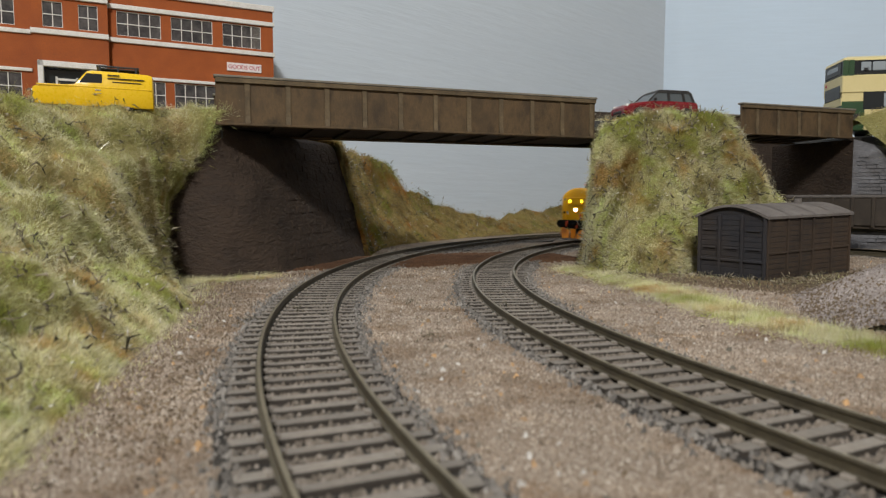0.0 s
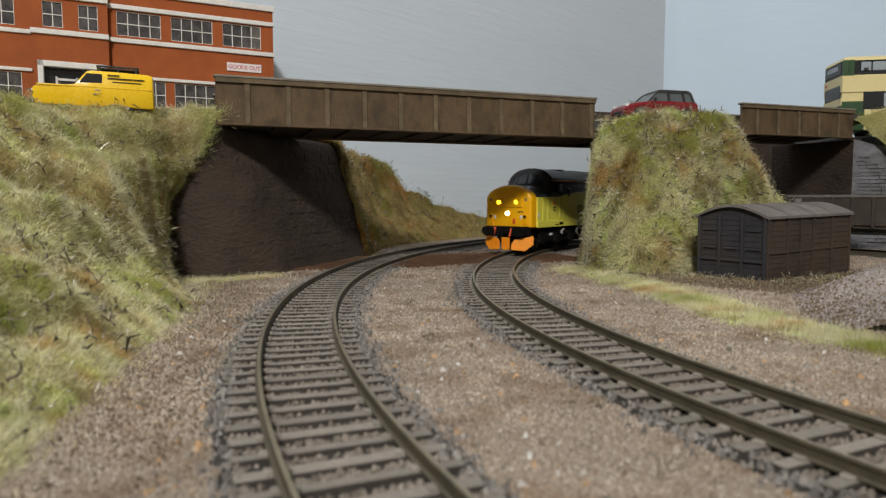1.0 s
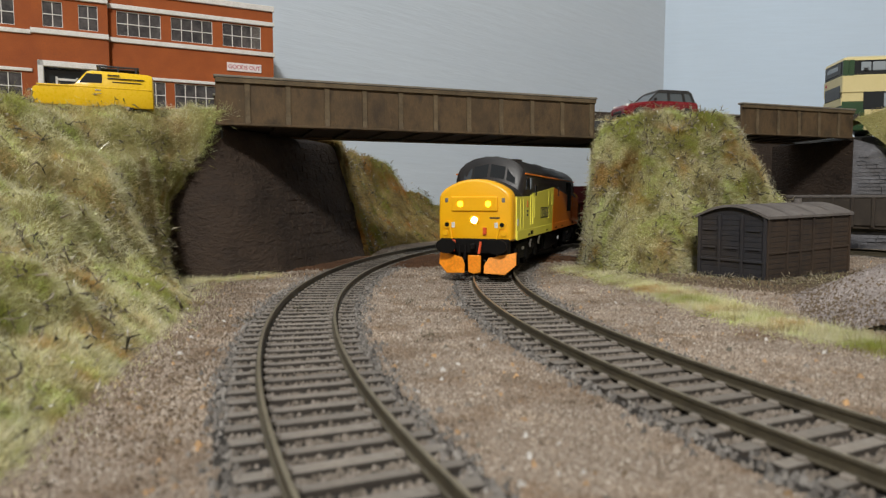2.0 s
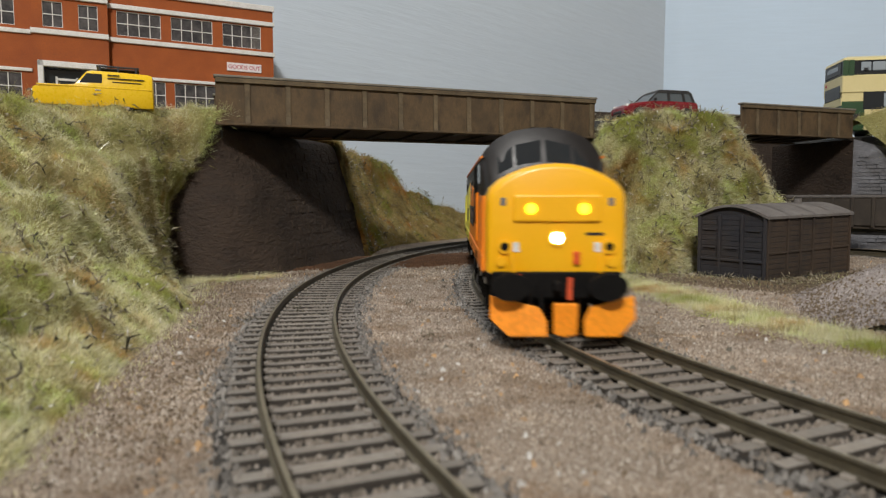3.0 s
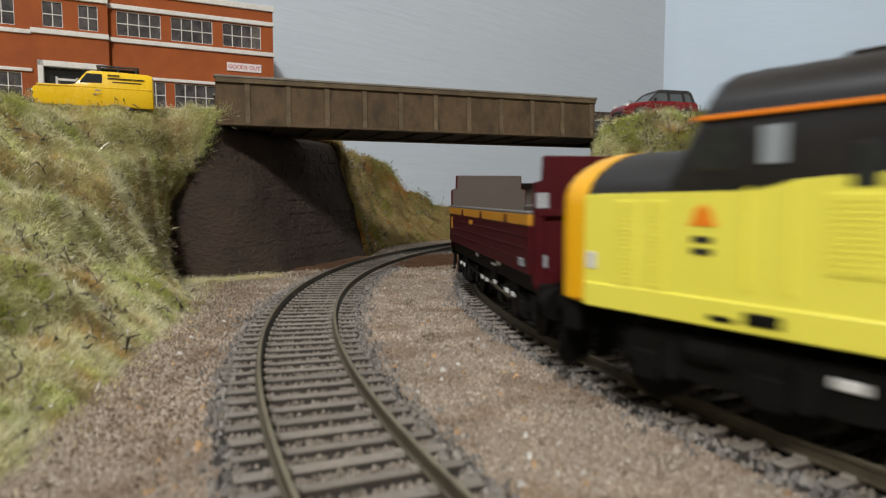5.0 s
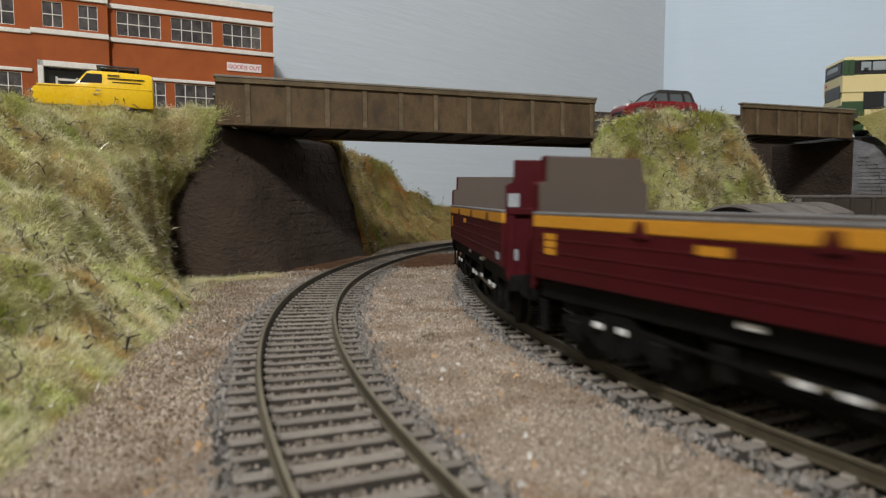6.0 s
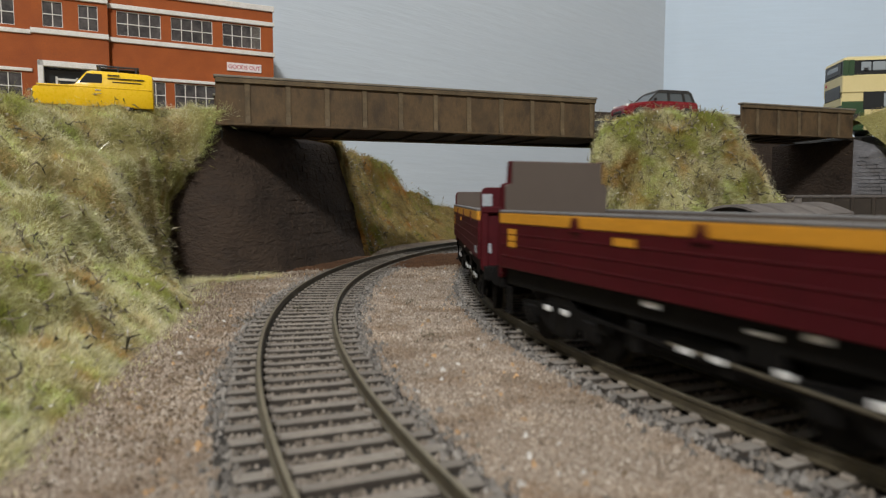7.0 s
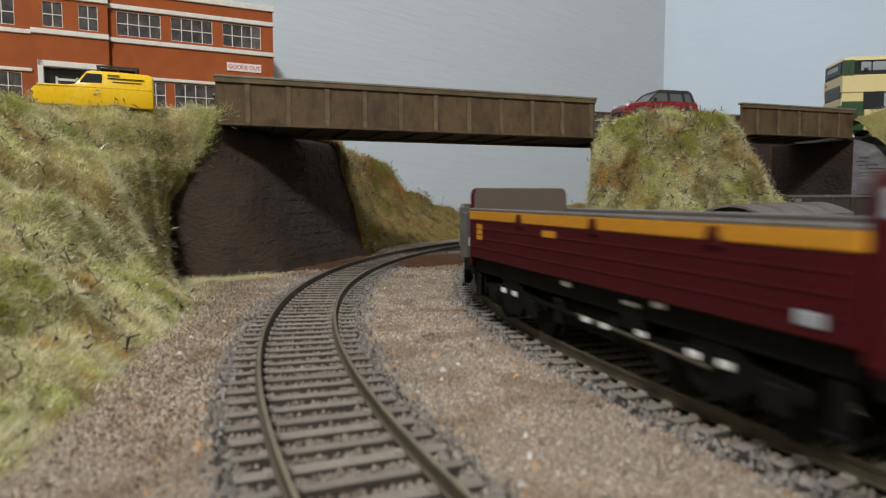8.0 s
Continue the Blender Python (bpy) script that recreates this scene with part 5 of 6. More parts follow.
def build_bogie(loco, y, s):
    bg = part("bogie", box(-13, 13, y - 26, y + 26, 5.4, 7.4, 0.3), M_DARK, loco, "black six-wheel bogie")
    for x in (-14.6, 14.6):
        f = prism([(y - 27, 9.4), (y - 24, 11.4), (y + 24, 11.4), (y + 27, 9.4), (y + 26, 6.4), (y + 12, 5.2), (y - 12, 5.2), (y - 26, 6.4)], x - 0.9, x + 0.9, "x", 0.2)
        part("side_frame", f, M_DARK, bg)
        for a in (-25 + 1.5, 0, 25 - 1.5):
            part("axle_box", box(x - 1.4, x + 1.4, y + a * 0.92 - 2.6, y + a * 0.92 + 2.6, 3.9, 8.2, 0.4), M_DARK, bg)
            part("spring", cyl(1.5, (x * 1.04, y + a * 0.92 + 5, 5), (x * 1.04, y + a * 0.92 + 5, 10), 10), M_DARK, bg)
        part("brake_cylinder", cyl(1.6, (x * 1.06, y - 12, 9.4), (x * 1.06, y - 5, 9.4), 12), M_DARK, bg)
        part("sand_pipe", cyl(0.5, (x, y + s * 27, 8), (x, y + s * 29, 2.5), 8), M_DARK, bg)
        part("white_label", box(x * 1.07 - 0.4, x * 1.07 + 0.4, y + 8.5, y + 12.5, 8.6, 9.8, 0.1), M_WHITEMARK, bg, "white painted fitting")
    return bg


WHEELS = []


def build_wheelset(parent, y, r):
    ws = part("wheelset", cyl(1.2, (-9.5, 0, 0), (9.5, 0, 0), 10), M_DARK, parent)
    for x in (-8.4, 8.4):
        b = cyl(r, (x - 1.2, 0, 0), (x + 1.2, 0, 0), 22)
        cyl(r * 0.45, (x - 1.35, 0, 0), (x + 1.35, 0, 0), 8, bm=b)
        t = part("wheel", b, M_DARK, ws)
        part("tyre", cyl(r + 0.5, (x - math.copysign(1.2, x), 0, 0), (x - math.copysign(0.7, x), 0, 0), 22), M_RAIL, t)
    WHEELS.append((ws, y, r))
    return ws


def build_end(loco, s):
    """Nose, cab glazing, buffers, plough and lamps of one end; s: 1 leading, -1 trailing."""
    F = 115.4
    flip = lambda b: (bmesh.ops.scale(b, vec=(1, s, 1), verts=b.verts), b)[1]
    def sp(name, b, mat, parent, label="", smooth=False):
        return part(name, flip(b), mat, parent, label, smooth)
    nose = sp("nose", loft([half_ring(F - 7.0, NOSE), half_ring(F - 2.6, shrink(NOSE, 0.995, 0.003)), half_ring(F - 1.0, shrink(NOSE, 0.975, 0.012)), half_ring(F - 0.25, shrink(NOSE, 0.945, 0.03)), half_ring(F, shrink(NOSE, 0.90, 0.055))]), M_YELLOW, loco, "golden yellow rounded nose end", True)
    sp("nose_hood", loft([half_ring(89.5, [(x * 0.992, z - 0.1) for x, z in NOSE]), half_ring(F - 6.9, [(x * 0.992, z - 0.1) for x, z in NOSE])]), M_ROOF, loco, "black nose top", True)
    # headcode box, lamps, small front fittings
    box_ = sp("headcode_panel", box(-10.6, 10.6, F - 0.3, F + 0.85, 26.6, 33.2, 0.5, 2), M_YELLOW, nose)
    for x in (-6.35, 6.35):
        sp("marker_light", cyl(1.25, (x, F + 0.7, 29.8), (x, F + 1.15, 29.8), 18), M_MARK if s > 0 else M_LAMP_OFF, box_, "glowing yellow marker light" if s > 0 else "")
    if s > 0:
        sp("headlight", cyl(1.35, (0, F - 0.2, 22.7), (0, F + 0.9, 22.7), 20), M_HEAD, nose, "bright white headlight")
    sp("headlight_rim", cyl(2.0, (0, F - 0.3, 22.7), (0, F + 0.6, 22.7), 20), M_YELLOW, nose)
    for x in (-12.6, 12.6):
        sp("jumper_socket", cyl(1.8, (x, F - 0.4, 20.6), (x, F + 0.7, 20.6), 16), M_YELLOW, nose)
        sp("socket_ring", cyl(1.0, (x, F + 0.2, 20.6), (x, F + 0.95, 20.6), 14), M_DARK, nose)
        sp("tail_lamp", cyl(1.2, (x * 1.06, F - 0.6, 16.8), (x * 1.06, F + 0.7, 16.8), 14), M_YELLOW if s > 0 else M_RED, nose)
        sp("lamp_lens", box(x * 1.03 - 0.8, x * 1.03 + 0.8, F - 0.9, F + 0.1, 30.4, 32.6, 0.2), M_GREYTOP, nose)
        sp("jumper_cable", cyl(0.45, (x * 0.9, F + 0.4, 20), (x * 0.82, F + 0.8, 14.2), 8), M_YELLOW, nose)
        sp("white_plate", box(x * 0.78 - 0.8, x * 0.78 + 0.8, F - 0.3, F + 0.25, 19.2, 21.6, 0.1), M_WHITEMARK, nose)
    sp("lamp_bracket", box(-5.6, -4.0, F, F + 1.1, 16.2, 19.4, 0.2), M_RED, nose, "red lamp bracket")
    sp("number_bar", box(-11.4, -7.0, F - 0.4, F + 0.12, 23.3, 24.0), M_BLACK, nose, "dark line of unreadable lettering")
    # buffer beam
    beam = sp("buffer_beam", box(-15.8, 15.8, F - 3.5, F + 0.6, 8.4, 14.4, 0.5), M_DARK, loco)
    for x in (-11.4, 11.4):
        sp("buffer", cyl(1.7, (x, F, 11.6), (x, F + 5.2, 11.6), 16), M_DARK, beam)
        b = cyl(3.4, (x, F + 4.9, 11.6), (x, F + 6.1, 11.6), 20)
        bmesh.ops.scale(b, vec=(1.35, 1, 0.85), verts=b.verts, space=Matrix.Translation((-x, 0, -11.6)))
        sp("buffer_head", b, M_DARK, beam)
    sp("coupling_hook", box(-1, 1, F, F + 3.5, 10.2, 12.4, 0.4), M_DARK, beam)
    sp("air_hose", cyl(0.75, (9.2, F + 0.8, 13.6), (9.0, F + 2.4, 9.6), 10), M_RED, beam, "red air hose")
    sp("air_hose", cyl(0.6, (-3.2, F + 1.2, 13), (-2.8, F + 2.6, 8.6), 10), M_RED, beam, "red air hose")
    for x in (3.8, 6.4):
        sp("air_hose", cyl(0.6, (x, F + 1, 12), (x, F + 2, 6), 10), M_DARK, beam)
    # three-piece snow plough
    col = M_PLOUGH if s > 0 else M_DARK
    for k in (-1, 1):
        b = prism([(k * 17.4, 9.2), (k * 6.0, 7.2), (k * 4.4, 4.6), (k * 4.4, 1.5), (k * 13.2, 1.0), (k * 17.6, 4.4)], 0, 0.9, "y", 0.12)
        for v in b.verts:
            v.co.y += F + 5.2 - 0.30 * (abs(v.co.x) - 4.4) - 0.22 * (v.co.z - 1.0)
        sp("snow_plough", b, col, loco, "orange snow plough blade" if s > 0 else "")
    sp("snow_plough", prism([(-2.9, 8.2), (2.9, 8.2), (2.8, 1.8), (0, 1.2), (-2.8, 1.8)], F + 4.4, F + 5.4, "y", 0.2), col, loco, "orange centre plough blade" if s > 0 else "")
    for o in loco.children:
        if o.name.startswith("snow_plough") and not o.get("set"):
            o.data.transform(Matrix.Translation((-1.5 * MM, 0, 0)))
            o["set"] = 1
    # cab glazing: two front screens, quarter lights
    def on_screen(x, k):
        # from the hood top (k = 0) up to the roof edge (k = 1)
        y = 91.2 - 6.4 * k
        zt = 41.0 - 0.022 * x * x
        zr = 52.3 - 0.028 * x * x
        return (x, y + 0.25, zt + (zr - zt) * k)
    for x0, x1 in ((-7.6, -0.7), (0.7, 7.6), (8.6, 12.6), (-12.6, -8.6)):
        q = [on_screen(x0, 0.16), on_screen(x1, 0.16), on_screen(x1, 0.70), on_screen(x0, 0.70)]
        b = bmesh.new()
        lo = [b.verts.new(v) for v in q]
        hi = [b.verts.new((v[0], v[1] - 1.2, v[2] - 0.6)) for v in q]
        b.faces.new(lo)
        b.faces.new(hi[::-1])
        for i in range(4):
            b.faces.new((lo[i], hi[i], hi[(i + 1) % 4], lo[(i + 1) % 4]))
        sp("windscreen", b, M_GLASS_DARK, loco, "dark cab windscreen")
    for x in (-17.3, 17.3):
        sp("cab_window", prism([(86.0, 36.4), (78.2, 36.4), (78.2, 42.4), (84.2, 42.4)], x - 0.22, x + 0.22, "x", 0.08), M_GLASS_DARK, loco, "dark cab side window")
        sp("door_window", prism([(75.2, 37.0), (71.8, 37.0), (71.8, 42.2), (75.2, 42.2)], x - 0.24, x + 0.24, "x", 0.08), M_GLASS_SKY, loco)
        for yy in (76.6, 70.6):
            sp("handrail", cyl(0.28, (x * 1.025, yy, 19.5), (x * 1.025, yy, 34), 8), M_ORANGE if s * x > 0 else M_LIME, loco)
        sp("footstep", box(x - 0.9, x + 0.9, 71.2, 76.4, 14.6, 16.4, 0.2), M_DARK, loco)
    for x in (-2.2, 2.2):
        sp("horn", cyl(0.8, (x, 80, 53.2), (x, 84.5, 53.2), 12, 1.1), M_DARK, loco)


def build_side(loco, s):
    """Livery panels of one flank. s = 1: the flank at +x. Leading half orange at +x, lime at -x."""
    turn = (lambda b: b) if s > 0 else (lambda b: (bmesh.ops.rotate(b, cent=(0, 0, 0), matrix=Matrix.Rotation(math.pi, 3, "Z"), verts=b.verts), b)[1])
    X0, X1 = 16.9, 17.62
    def sp(name, b, mat, parent, label=""):
        return part(name, turn(b), mat, parent, label)
    front = sp("side_panel", prism([(108.4, 13.8), (108.4, 33.0), (66, 33.2), (48, 34.9), (-4.8, 38.8), (-11.5, 13.8)], X0, X1, "x", 0.12), M_ORANGE, loco, "orange leading half of the body side")
    rear = sp("side_panel", prism([(-11.9, 13.8), (-5.2, 38.8), (-70, 34.8), (-76, 33.3), (-108.4, 33.0), (-108.4, 13.8)], X0, X1, "x", 0.12), M_LIME, loco, "lime yellow trailing half of the body side")
    for a, b, mat, par in ((-11, 108, M_ORANGE, front), (-108, -12, M_LIME, rear)):
        sp("lower_valance", prism([(a, 13.4), (b, 13.4), (b, 17.6), (a, 17.6)], X1 - 0.3, X1 + 0.25, "x", 0.15), mat, par)
    sp("cantrail_line", box(16.6, 17.42, -86, 86, 43.7, 44.4, 0.1), M_ORANGE, loco, "thin orange cantrail line")
    # radiator grille, bodyside louvres, small windows
    sp("radiator_grille", box(X0, X1 + 0.25, 49.2, 66.5, 23.8, 43, 0.2), M_DARK, front, "black radiator grille")
    for k in range(9):
        sp("grille_slat", box(X1 + 0.1, X1 + 0.31, 49.8, 66, 24.4 + k * 2.0, 25.4 + k * 2.0), M_DARK, front)
    for y0, y1, z0, z1, mat, par in ((-24, -15, 28.6, 36.4, M_LIME, rear), (-13.5, -7, 28.6, 36.8, M_LIME, rear), (-24, -15, 20.4, 26.8, M_LIME, rear), (-66, -59, 22.5, 33, M_LIME, rear), (-94, -90.5, 17.6, 32, M_LIME, rear),
                                     (-101, -96, 17.6, 32, M_LIME, rear), (92, 101, 17.6, 32, M_ORANGE, front), (72, 76, 17.6, 33, M_ORANGE, front)):
        lv = sp("louvre", box(X1 - 0.2, X1 + 0.14, y0, y1, z0, z1, 0.1), mat, par)
        k = z0 + 0.6
        while k < z1 - 0.7:
            sp("louvre_slat", box(X1, X1 + 0.2, y0 + 0.4, y1 - 0.4, k, k + 0.4), mat, lv)
            k += 0.8
    for y in (12, -62):
        sp("body_window", box(X0, X1 + 0.1, y - 2.0, y + 2.0, 33.4, 39.4, 0.4), M_GLASS_DARK, loco, "small dark body window")
    for y in (-80, -30, 2, 26, 78):
        sp("lifting_slot", box(X1 - 0.2, X1 + 0.42, y - 2.2, y + 2.2, 14.2, 15.4, 0.3), M_DARK, front if y > 0 else rear)
    # company word: five plain blocks; then the plain words
    for k in range(5):
        y = -46.5 + k * 5.0
        w = 1.9
        b = bmesh.new()
        for q in ((y - w, y - w + 0.8, 21.8, 27.6), (y + w - 0.8, y + w, 21.8, 27.6), (y - w, y + w, 21.8, 22.5), (y - w, y + w, 26.9, 27.6)):
            box(X1, X1 + 0.12, q[0], q[1], q[2], q[3], bm=b)
        sp("lettering_block", b, M_BLACK, rear, "black block lettering shape")
    words = lettering("lettering", "RAIL FREIGHT", 10.4, 0.05, at(0, 0, 0), M_BLACK, front, 1.0)
    m = at(X1 + 0.1, 18.2, 25.4, 90, 90) @ Matrix.Diagonal((0.79, 1, 1, 1))
    words.matrix_local = m if s > 0 else Matrix.Rotation(math.pi, 4, "Z") @ m
    sp("emblem", prism([(-86.0, 28.2), (-81.4, 28.2), (-82.4, 30.6), (-83.7, 31.6), (-85.0, 30.6)], X1 - 0.1, X1 + 0.12, "x"), M_ORANGE, rear, "small orange emblem shape")
    for z in (26.2, 24.4):
        sp("number_bar", box(X1 - 0.1, X1 + 0.1, -85.5, -82, z - 0.5, z + 0.5), M_BLACK, rear)
    sp("tail_marker", box(X1 - 0.1, X1 + 0.15, -107.6, -105.4, 20.0, 23, 0.1), M_WHITEMARK, rear)


def build_loco():
    lo = thing("diesel_locomotive", at(0, 0, 0), "diesel locomotive in orange, lime yellow and black, headlights on", "locomotive")
    hood = [half_ring(-91.0, NOSE), half_ring(-84.6, BODY), half_ring(84.6, BODY), half_ring(91.0, NOSE)]
    part("body_shell", loft(hood), M_ROOF, lo, "black upper body and roof", True)
    for s in (1, -1):
        build_end(lo, s)
        build_side(lo, s)
    # roof fittings
    for y0, y1, w in ((-70, -52, 6), (-46, -20, 5), (-14, 8, 6.5), (14, 36, 5)):
        part("roof_panel", box(-w, w, y0, y1, 51.0, 52.75, 0.2), M_ROOF, lo)
    fan = part("roof_fan", cyl(8.5, (0, 54, 50), (0, 54, 53.4), 28), M_ROOF, lo)
    for k in range(4):
        part("fan_bar", box(-8, 8, 49.2 + k * 3.0, 50.0 + k * 3.0, 53.3, 53.8), M_ROOF, fan)
    for y in (-30, -2):
        part("exhaust_port", box(-2, 2, y - 2.6, y + 2.6, 52, 53.6, 0.3), M_DARK, lo)
    part("fuel_tank", prism([(-12, 12.8), (12, 12.8), (15, 10.6), (15, 5.5), (12, 3.6), (-12, 3.6), (-15, 5.5), (-15, 10.6)], -30, 30, "y", 0.4), M_DARK, lo)
    for x in (-15.2, 15.2):
        part("battery_box", box(x - 1.2, x + 1.2, 8, 26, 5, 12.4, 0.3), M_DARK, lo)
        part("white_label", box(x * 1.085 - 0.3, x * 1.085 + 0.3, -20, -17.4, 7.8, 9.4, 0.1), M_WHITEMARK, lo, "white label on the tank")
        part("brake_arrow", prism([(43.0, 12.4), (45.0, 12.4), (48.6, 10.2), (46.8, 8.8), (45.4, 8.8), (46.2, 10.2)], x * 1.07 - 0.3, x * 1.07 + 0.3, "x"), M_WHITEMARK, lo, "white arrow mark")
        part("brake_arrow", prism([(66.0, 12.0), (68.0, 12.0), (71.6, 10.2), (69.8, 8.8), (68.4, 8.8), (69.2, 10.2)], x * 1.07 - 0.3, x * 1.07 + 0.3, "x"), M_WHITEMARK, lo, "white arrow mark")
    for s in (1, -1):
        bg = build_bogie(lo, s * 74, s)
        for a in (-22, 0, 22):
            build_wheelset(lo, s * 74 + a, 7.0)
    # settle the body on its bogies at the model's own proportions
    for o in lo.children_recursive:
        if o.name.startswith(("wheel", "tyre")):
            continue
        n = len(o.data.vertices)
        co = np.empty(n * 3, dtype=np.float32)
        o.data.vertices.foreach_get("co", co)
        mat = np.array(o.matrix_local)
        co = co.reshape(-1, 3) @ mat[:3, :3].T + mat[:3, 3]
        co[:, 0] *= 0.945
        co[:, 1] = np.sign(co[:, 1]) * np.interp(np.abs(co[:, 1]), [0, 0.08, 0.1154, 0.13], [0, 0.0756, 0.1070, 0.1210])
        co[:, 2] = np.interp(co[:, 2], [0, 0.004, 0.0132, 0.0526], [0, 0.0043, 0.0144, 0.0512])
        o.data.vertices.foreach_set("co", co.astype(np.float32).ravel())
        o.matrix_local = Matrix()
        o.data.update()
    for k, (ws, y, r) in enumerate(WHEELS):
        WHEELS[k] = (ws, y * 0.945, r)
    return lo


def build_wagon(name, label, tall, grey=False):
    w = thing(name, at(0, 0, 0), label, "wagon", "train of open wagons")
    L = 59.2 if tall else 60.5
    paint = M_GREYWAGON if grey else M_MAROON
    part("floor", box(-16, 16, -L, L, 16.5, 18.4, 0.2), M_LINING, w)
    # Solid dark block added so the open underframe reads as black.
    part("centre_sill", box(-8.5, 8.5, -L + 4, L - 4, 9.4, 16.4, 0.3), M_DARK, w)
    part("brake_gear", box(-10.5, 10.5, -16, 16, 4.2, 9.4, 0.5), M_DARK, w)
    for s in (-1, 1):
        side = part("side", box(s * 16.9 - 0.6, s * 16.9 + 0.6, -L, L, 15.8, 26.4, 0.2), paint, w)
        part("side_lining", box(s * 16.0 - 0.3, s * 16.0 + 0.3, -L, L, 18, 29.0), M_LINING, side)
        for z in (18.6, 21.2, 23.8):
            part("side_seam", box(s * 17.5 - 0.15, s * 17.5 + 0.15, -L + 1, L - 1, z, z + 0.35, 0.05), paint, side)
        part("top_stripe", box(s * 17.0 - 0.75, s * 17.0 + 0.75, -L, L, 26.3, 28.9, 0.25), M_GREYWAGON if grey else M_STRIPE, side, "" if grey else "amber stripe along the top edge")
        part("top_edge", box(s * 16.9 - 0.9, s * 16.9 + 0.9, -L, L, 28.8, 29.5, 0.2), M_GREYTOP, side, "worn grey top edge")
        if not grey:
            for y in (-27, 6, 38):
                part("stripe_bracket", prism([(y - 2.4, 25.6), (y + 2.4, 25.6), (y + 1.5, 26.6), (y + 0.9, 28.5), (y - 0.9, 28.5), (y - 1.5, 26.6)], s * 17.75 - 0.2, s * 17.75 + 0.2, "x", 0.1), M_MAROON, side)
        part("solebar", box(s * 14.6 - 0.8, s * 14.6 + 0.8, -L, L, 11.6, 15.8, 0.25), M_DARK, w)
        for y, z, ww, hh in ((-53, 24.6, 1.9, 0.62), (-53, 23.1, 1.9, 0.62), (-53, 21.6, 1.9, 0.62), (-12, 24.6, 3.0, 0.7)):
            part("marking_bar", box(s * 17.55 - 0.12, s * 17.55 + 0.12, y - ww, y + ww, z - hh, z + hh), M_STRIPE, side, "amber block of unreadable lettering")
        part("corner_plate", box(s * 17.5 - 0.2, s * 17.5 + 0.2, L - 8.2, L - 4.2, 17.2, 19.0, 0.1), M_PLATE, side, "pale blue-grey plate")
        # hanging gear
        part("brake_box", box(s * 14.8 - 0.7, s * 14.8 + 0.7, -13, -9.8, 5.4, 10.8, 0.2), M_DARK, w)
        part("brake_wheel", cyl(2.2, (s * 15.0, 10, 8.4), (s * 15.5, 10, 8.4), 18), M_DARK, w)
        for y, z, hw in ((-6, 14.6, 2.0), (24.5, 15.0, 1.6), (2.0, 8.6, 1.4), (8.5, 8.6, 1.4), (20, 9.4, 1.2)):
            part("white_label", box(s * 16.3 - 0.2, s * 16.3 + 0.2, y - hw, y + hw, z - 0.45, z + 0.45), M_WHITEMARK, w)
        part("equipment_case", box(s * 14.6 - 1.0, s * 14.6 + 1.0, 12.5, 19, 9.2, 13.6, 0.3), M_DARK, w)
        part("case_lid", box(s * 14.7 - 1.2, s * 14.7 + 1.2, 13.2, 18.3, 13.5, 14.2, 0.15), M_WHITEMARK, w, "white case lid")
        part("air_tank", cyl(2.6, (s * 11, -10, 8.6), (s * 11, 9, 8.6), 16), M_DARK, w)
        part("brake_lever", prism([(-22, 8.8), (22, 7.2), (22, 7.8), (-22, 9.5)], s * 15.6 - 0.2, s * 15.6 + 0.2, "x"), M_DARK, w)
        part("truss_bar", cyl(0.35, (s * 15.8, -2, 8.9), (s * 15.8, 36, 7.6), 8), M_RAIL, w)
        for y in (-57.5, 57.5):
            step = part("footstep", box(s * 15.6 - 0.25, s * 15.6 + 0.25, y - 1.4, y + 1.4, 5.0, 11.2, 0.1), M_DARK, w)
            part("tread", box(s * 15.9 - 0.8, s * 15.9 + 0.8, y - 1.5, y + 1.5, 4.8, 5.3, 0.1), M_DARK, step)
    for s in (-1, 1):
        if grey:
            out = [(-17.4, 14), (17.4, 14), (17.4, 29.6), (-17.4, 29.6)]
        elif tall:
            out = [(-16.8, 14), (16.8, 14), (16.8, 35.3), (16.2, 35.8), (14.6, 35.8), (14.6, 41.2), (-14.6, 41.2), (-14.6, 35.8), (-16.2, 35.8), (-16.8, 35.3)]
        else:
            out = [(-16.8, 14), (16.8, 14), (16.8, 33.4), (16.2, 34.8), (15.2, 35.2), (-15.2, 35.2), (-16.2, 34.8), (-16.8, 33.4)]
        end = part("end_wall", prism(out, s * (L + 0.1), s * (L + 1.5), "y", 0.2), paint, w)
        part("end_lining", prism([(x * 0.965, max(17, z - 0.15)) for x, z in out], s * (L - 0.7), s * (L + 0.05), "y", 0.1), M_LINING, end, "plain grey-brown inner face")
        for x in (-15.6, -6, 6, 15.6):
            part("end_post", box(x - 1.0, x + 1.0, s * (L + 1.9) - 0.6, s * (L + 1.9) + 0.6, 13, 29.4 if not grey else 28, 0.25), paint, end)
        if not grey:
            # Flat black panel: the shaded middle of the end is painted, not sunk.
            part("end_recess", box(-8.6, 8.6, s * (L + 1.56) - 0.12, s * (L + 1.56) + 0.12, 14.6, 28.6), M_DARK, end, "flat black panel painted as shade in the middle of the end")
            part("end_beam", box(-16.6, 16.6, s * (L + 2.1) - 0.7, s * (L + 2.1) + 0.7, 28.4, 30.0, 0.2), paint, end)
            part("corner_label", box(13.4, 16.4, s * (L + 1.7) - 0.14, s * (L + 1.7) + 0.14, 30.2, 33.4), M_PLATE, end, "pale label at the top corner")
        part("end_marking", box(13.6, 16.2, s * (L + 1.6) - 0.15, s * (L + 1.6) + 0.15, 17.6, 20.2), M_PLATE, end)
        part("headstock", box(-16, 16, s * (L + 2.4) - 0.9, s * (L + 2.4) + 0.9, 10.4, 14.2, 0.25), M_DARK, w)
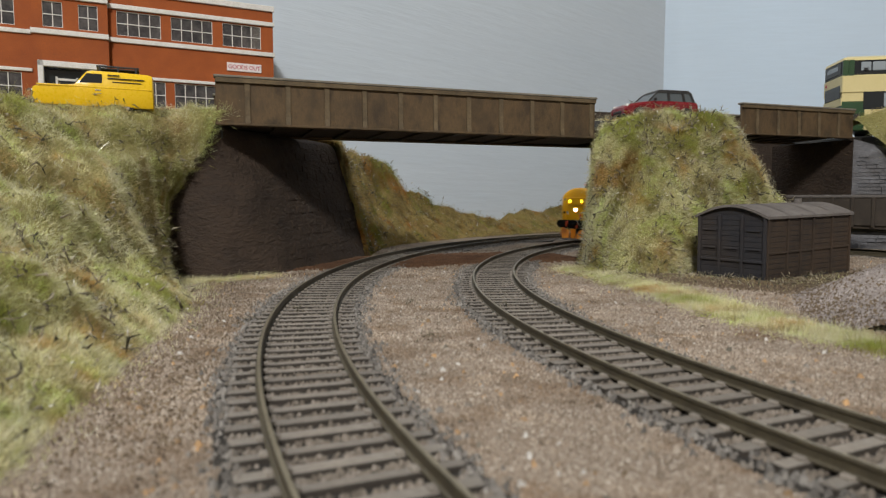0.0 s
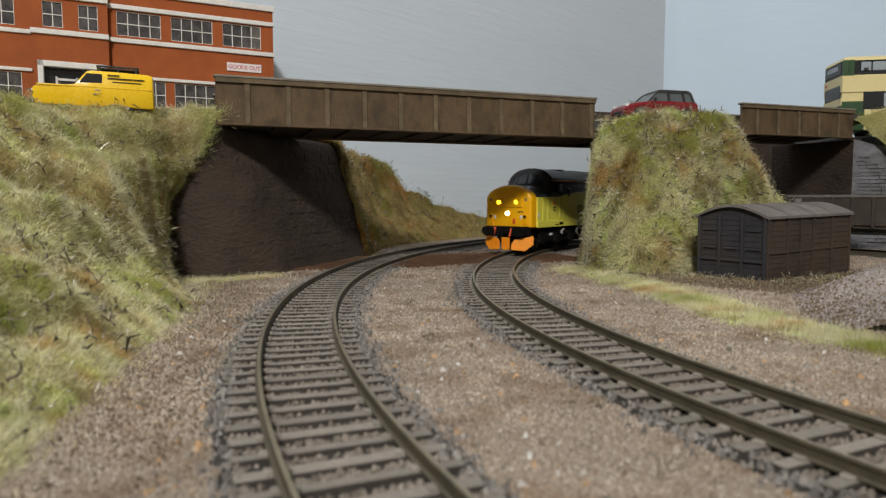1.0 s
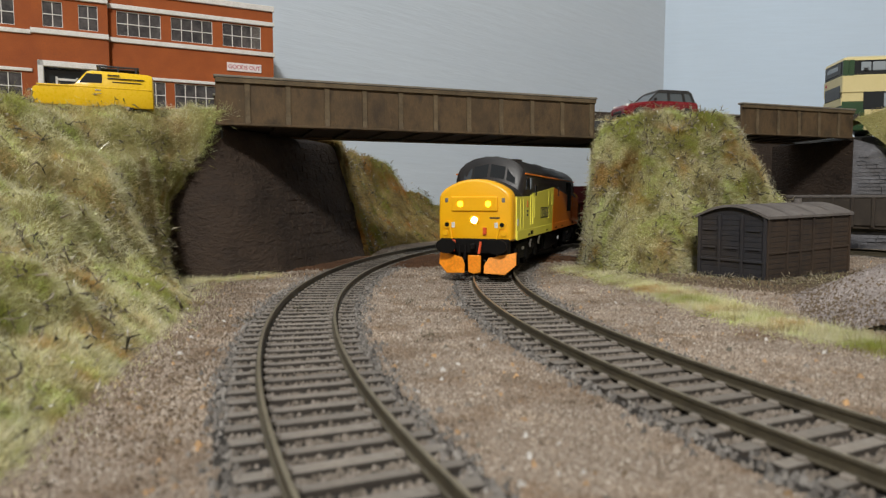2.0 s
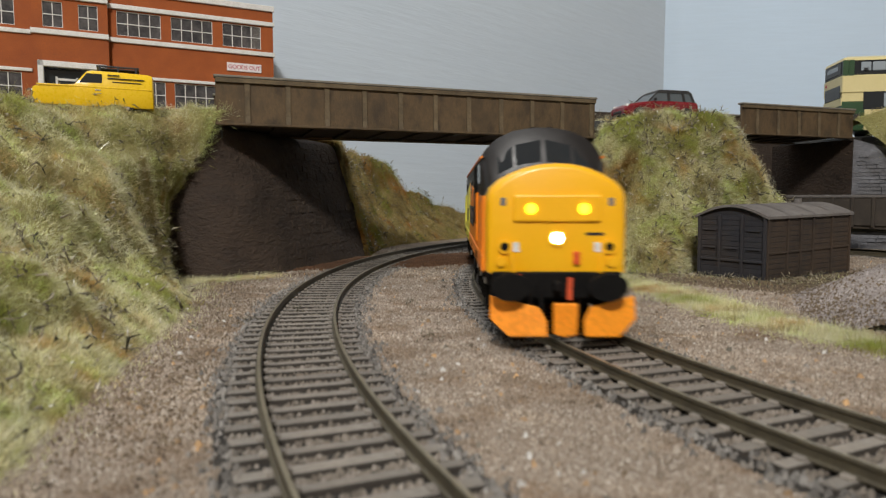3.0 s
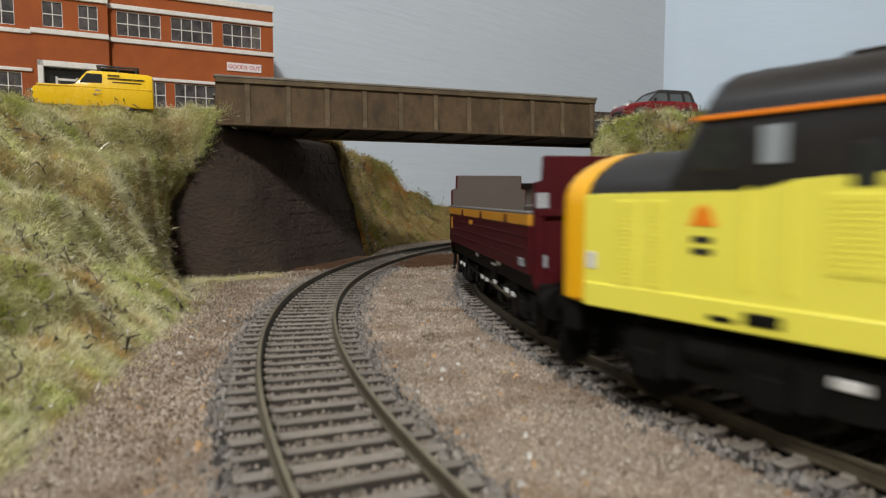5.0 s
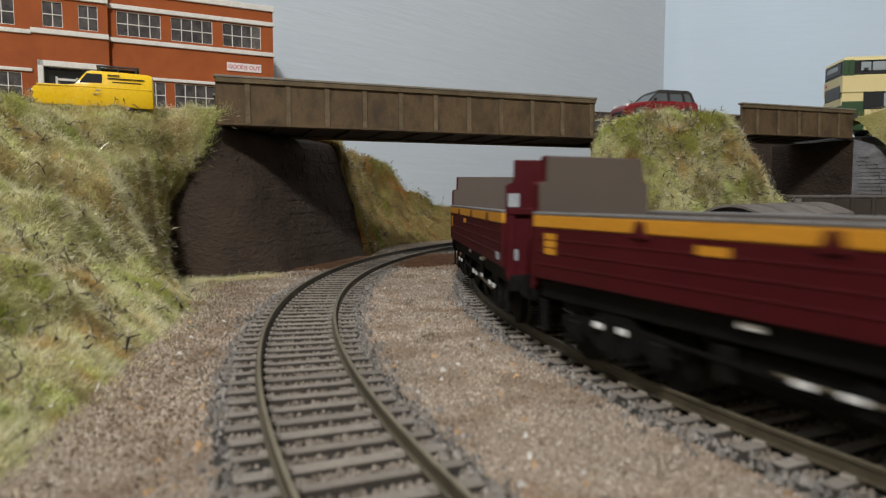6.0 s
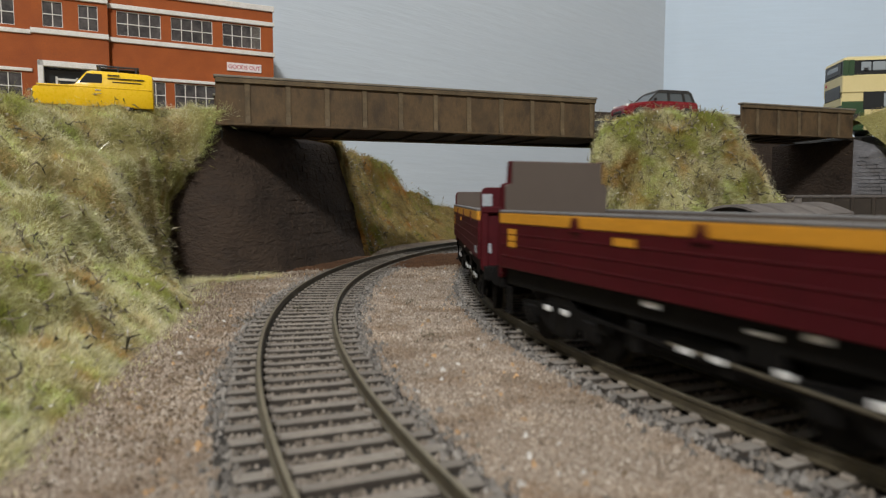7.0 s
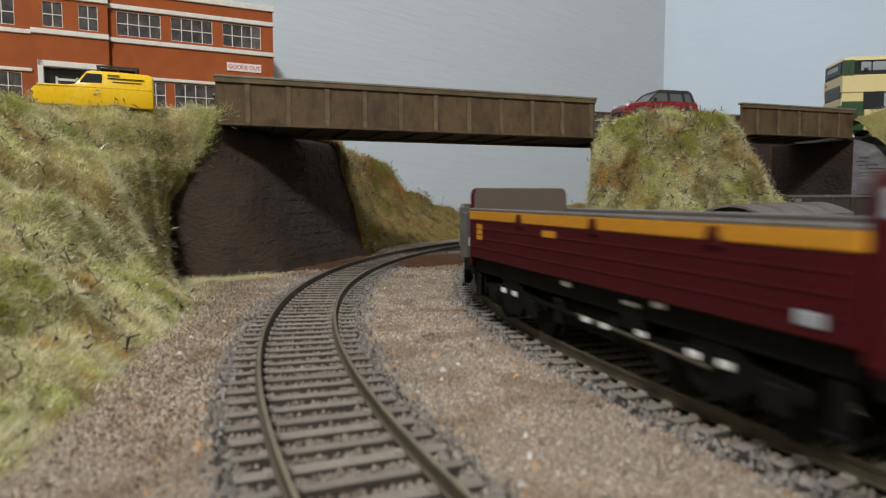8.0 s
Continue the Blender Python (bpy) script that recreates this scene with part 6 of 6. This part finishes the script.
        for x in (-11.4, 11.4):
            part("buffer", cyl(1.5, (x, s * (L + 2), 12), (x, s * (L + 5.2), 12), 12), M_DARK, w)
            part("buffer_head", cyl(2.9, (x, s * (L + 4.9), 12), (x, s * (L + 5.7), 12), 18), M_DARK, w)
        part("coupling", box(-1.2, 1.2, s * (L + 4.5) - 2.6, s * (L + 4.5) + 2.6, 6.2, 8.4, 0.3), M_DARK, w)
        bg = part("bogie", box(-11, 11, s * 36 - 13, s * 36 + 13, 6.2, 9, 0.3), M_DARK, w)
        for x in (-14, 14):
            part("side_frame", prism([(s * 36 - 16, 8.8), (s * 36 - 6, 9.6), (s * 36 - 4, 11.6), (s * 36 + 4, 11.6), (s * 36 + 6, 9.6), (s * 36 + 16, 8.8), (s * 36 + 16, 6.4), (s * 36 + 7, 6.2), (s * 36 + 4, 3.2), (s * 36 - 4, 3.2), (s * 36 - 7, 6.2), (s * 36 - 16, 6.4)], x - 0.9, x + 0.9, "x", 0.2), M_DARK, bg)
            for a in (-11.5, 11.5):
                ax = part("axle_box", box(x * 1.05 - 1.0, x * 1.05 + 1.0, s * 36 + a - 2.2, s * 36 + a + 2.2, 4.4, 8.4, 0.3), M_DARK, bg)
                part("bearing_cap", cyl(1.3, (x * 1.05, s * 36 + a, 6.2), (x * 1.14, s * 36 + a, 6.2), 14), M_DARK, ax)
            for a in (-3.3, 3.3):
                part("spring", cyl(1.5, (x, s * 36 + a, 4.2), (x, s * 36 + a, 10), 10), M_DARK, bg)
                part("white_label", box(x * 1.14 - 0.25, x * 1.14 + 0.25, s * 36 + a - 1.3, s * 36 + a + 1.3, 8.3, 9.4, 0.1), M_WHITEMARK, bg, "white label on the bogie frame")
        for a in (-11.5, 11.5):
            build_wheelset(w, s * 36 + a, 5.6)
    # bodies are narrower than the locomotive
    for o in w.children_recursive:
        if not o.name.startswith(("wheel", "tyre")):
            o.data.transform(Matrix.Diagonal((0.895, 1, 1, 1)))
    return w


def train_angle(t):
    """Where the locomotive's middle is on the curve, in degrees."""
    return 55.359609 -18.509209 * t +0.146467 * t ** 2 -0.019849 * t ** 3 +0.002252 * t ** 4


def vehicle_pose(deg, half_base):
    x, y = on_curve(NEAR, deg, math.sqrt(NEAR[2] ** 2 - half_base ** 2) - NEAR[2])
    return at(x, y, 0, 180 - deg)


LOCO = build_loco()
TRAIN = [(LOCO, 0.0, 70.0)]
for name, lag, tall, grey, label in (
        ("open_box_wagon", 27.0, True, False, "maroon open wagon with high ends and an amber top stripe"),
        ("open_box_wagon", 46.55, True, False, "maroon open wagon with high ends and an amber top stripe"),
        ("open_box_wagon", 66.4, False, False, "maroon open wagon with low rounded ends and bracketed amber stripe"),
        ("open_box_wagon", 86.1, False, True, "plain dark grey open wagon at the tail of the train")):
    TRAIN.append((build_wagon(name, label, tall, grey), lag, 36.0))


def motions():
    times = [k / 15 for k in range(121)]
    for ob, lag, half in TRAIN:
        walk(ob, [(t, vehicle_pose(train_angle(t) + lag, half)) for t in times])
    for ws, y, r in WHEELS:
        roll = lambda t: -math.degrees(radians(train_angle(0) - train_angle(t)) * NEAR[2] / r)
        walk(ws, [(t, at(0, y, r, 0, roll(t))) for t in times])


motions()
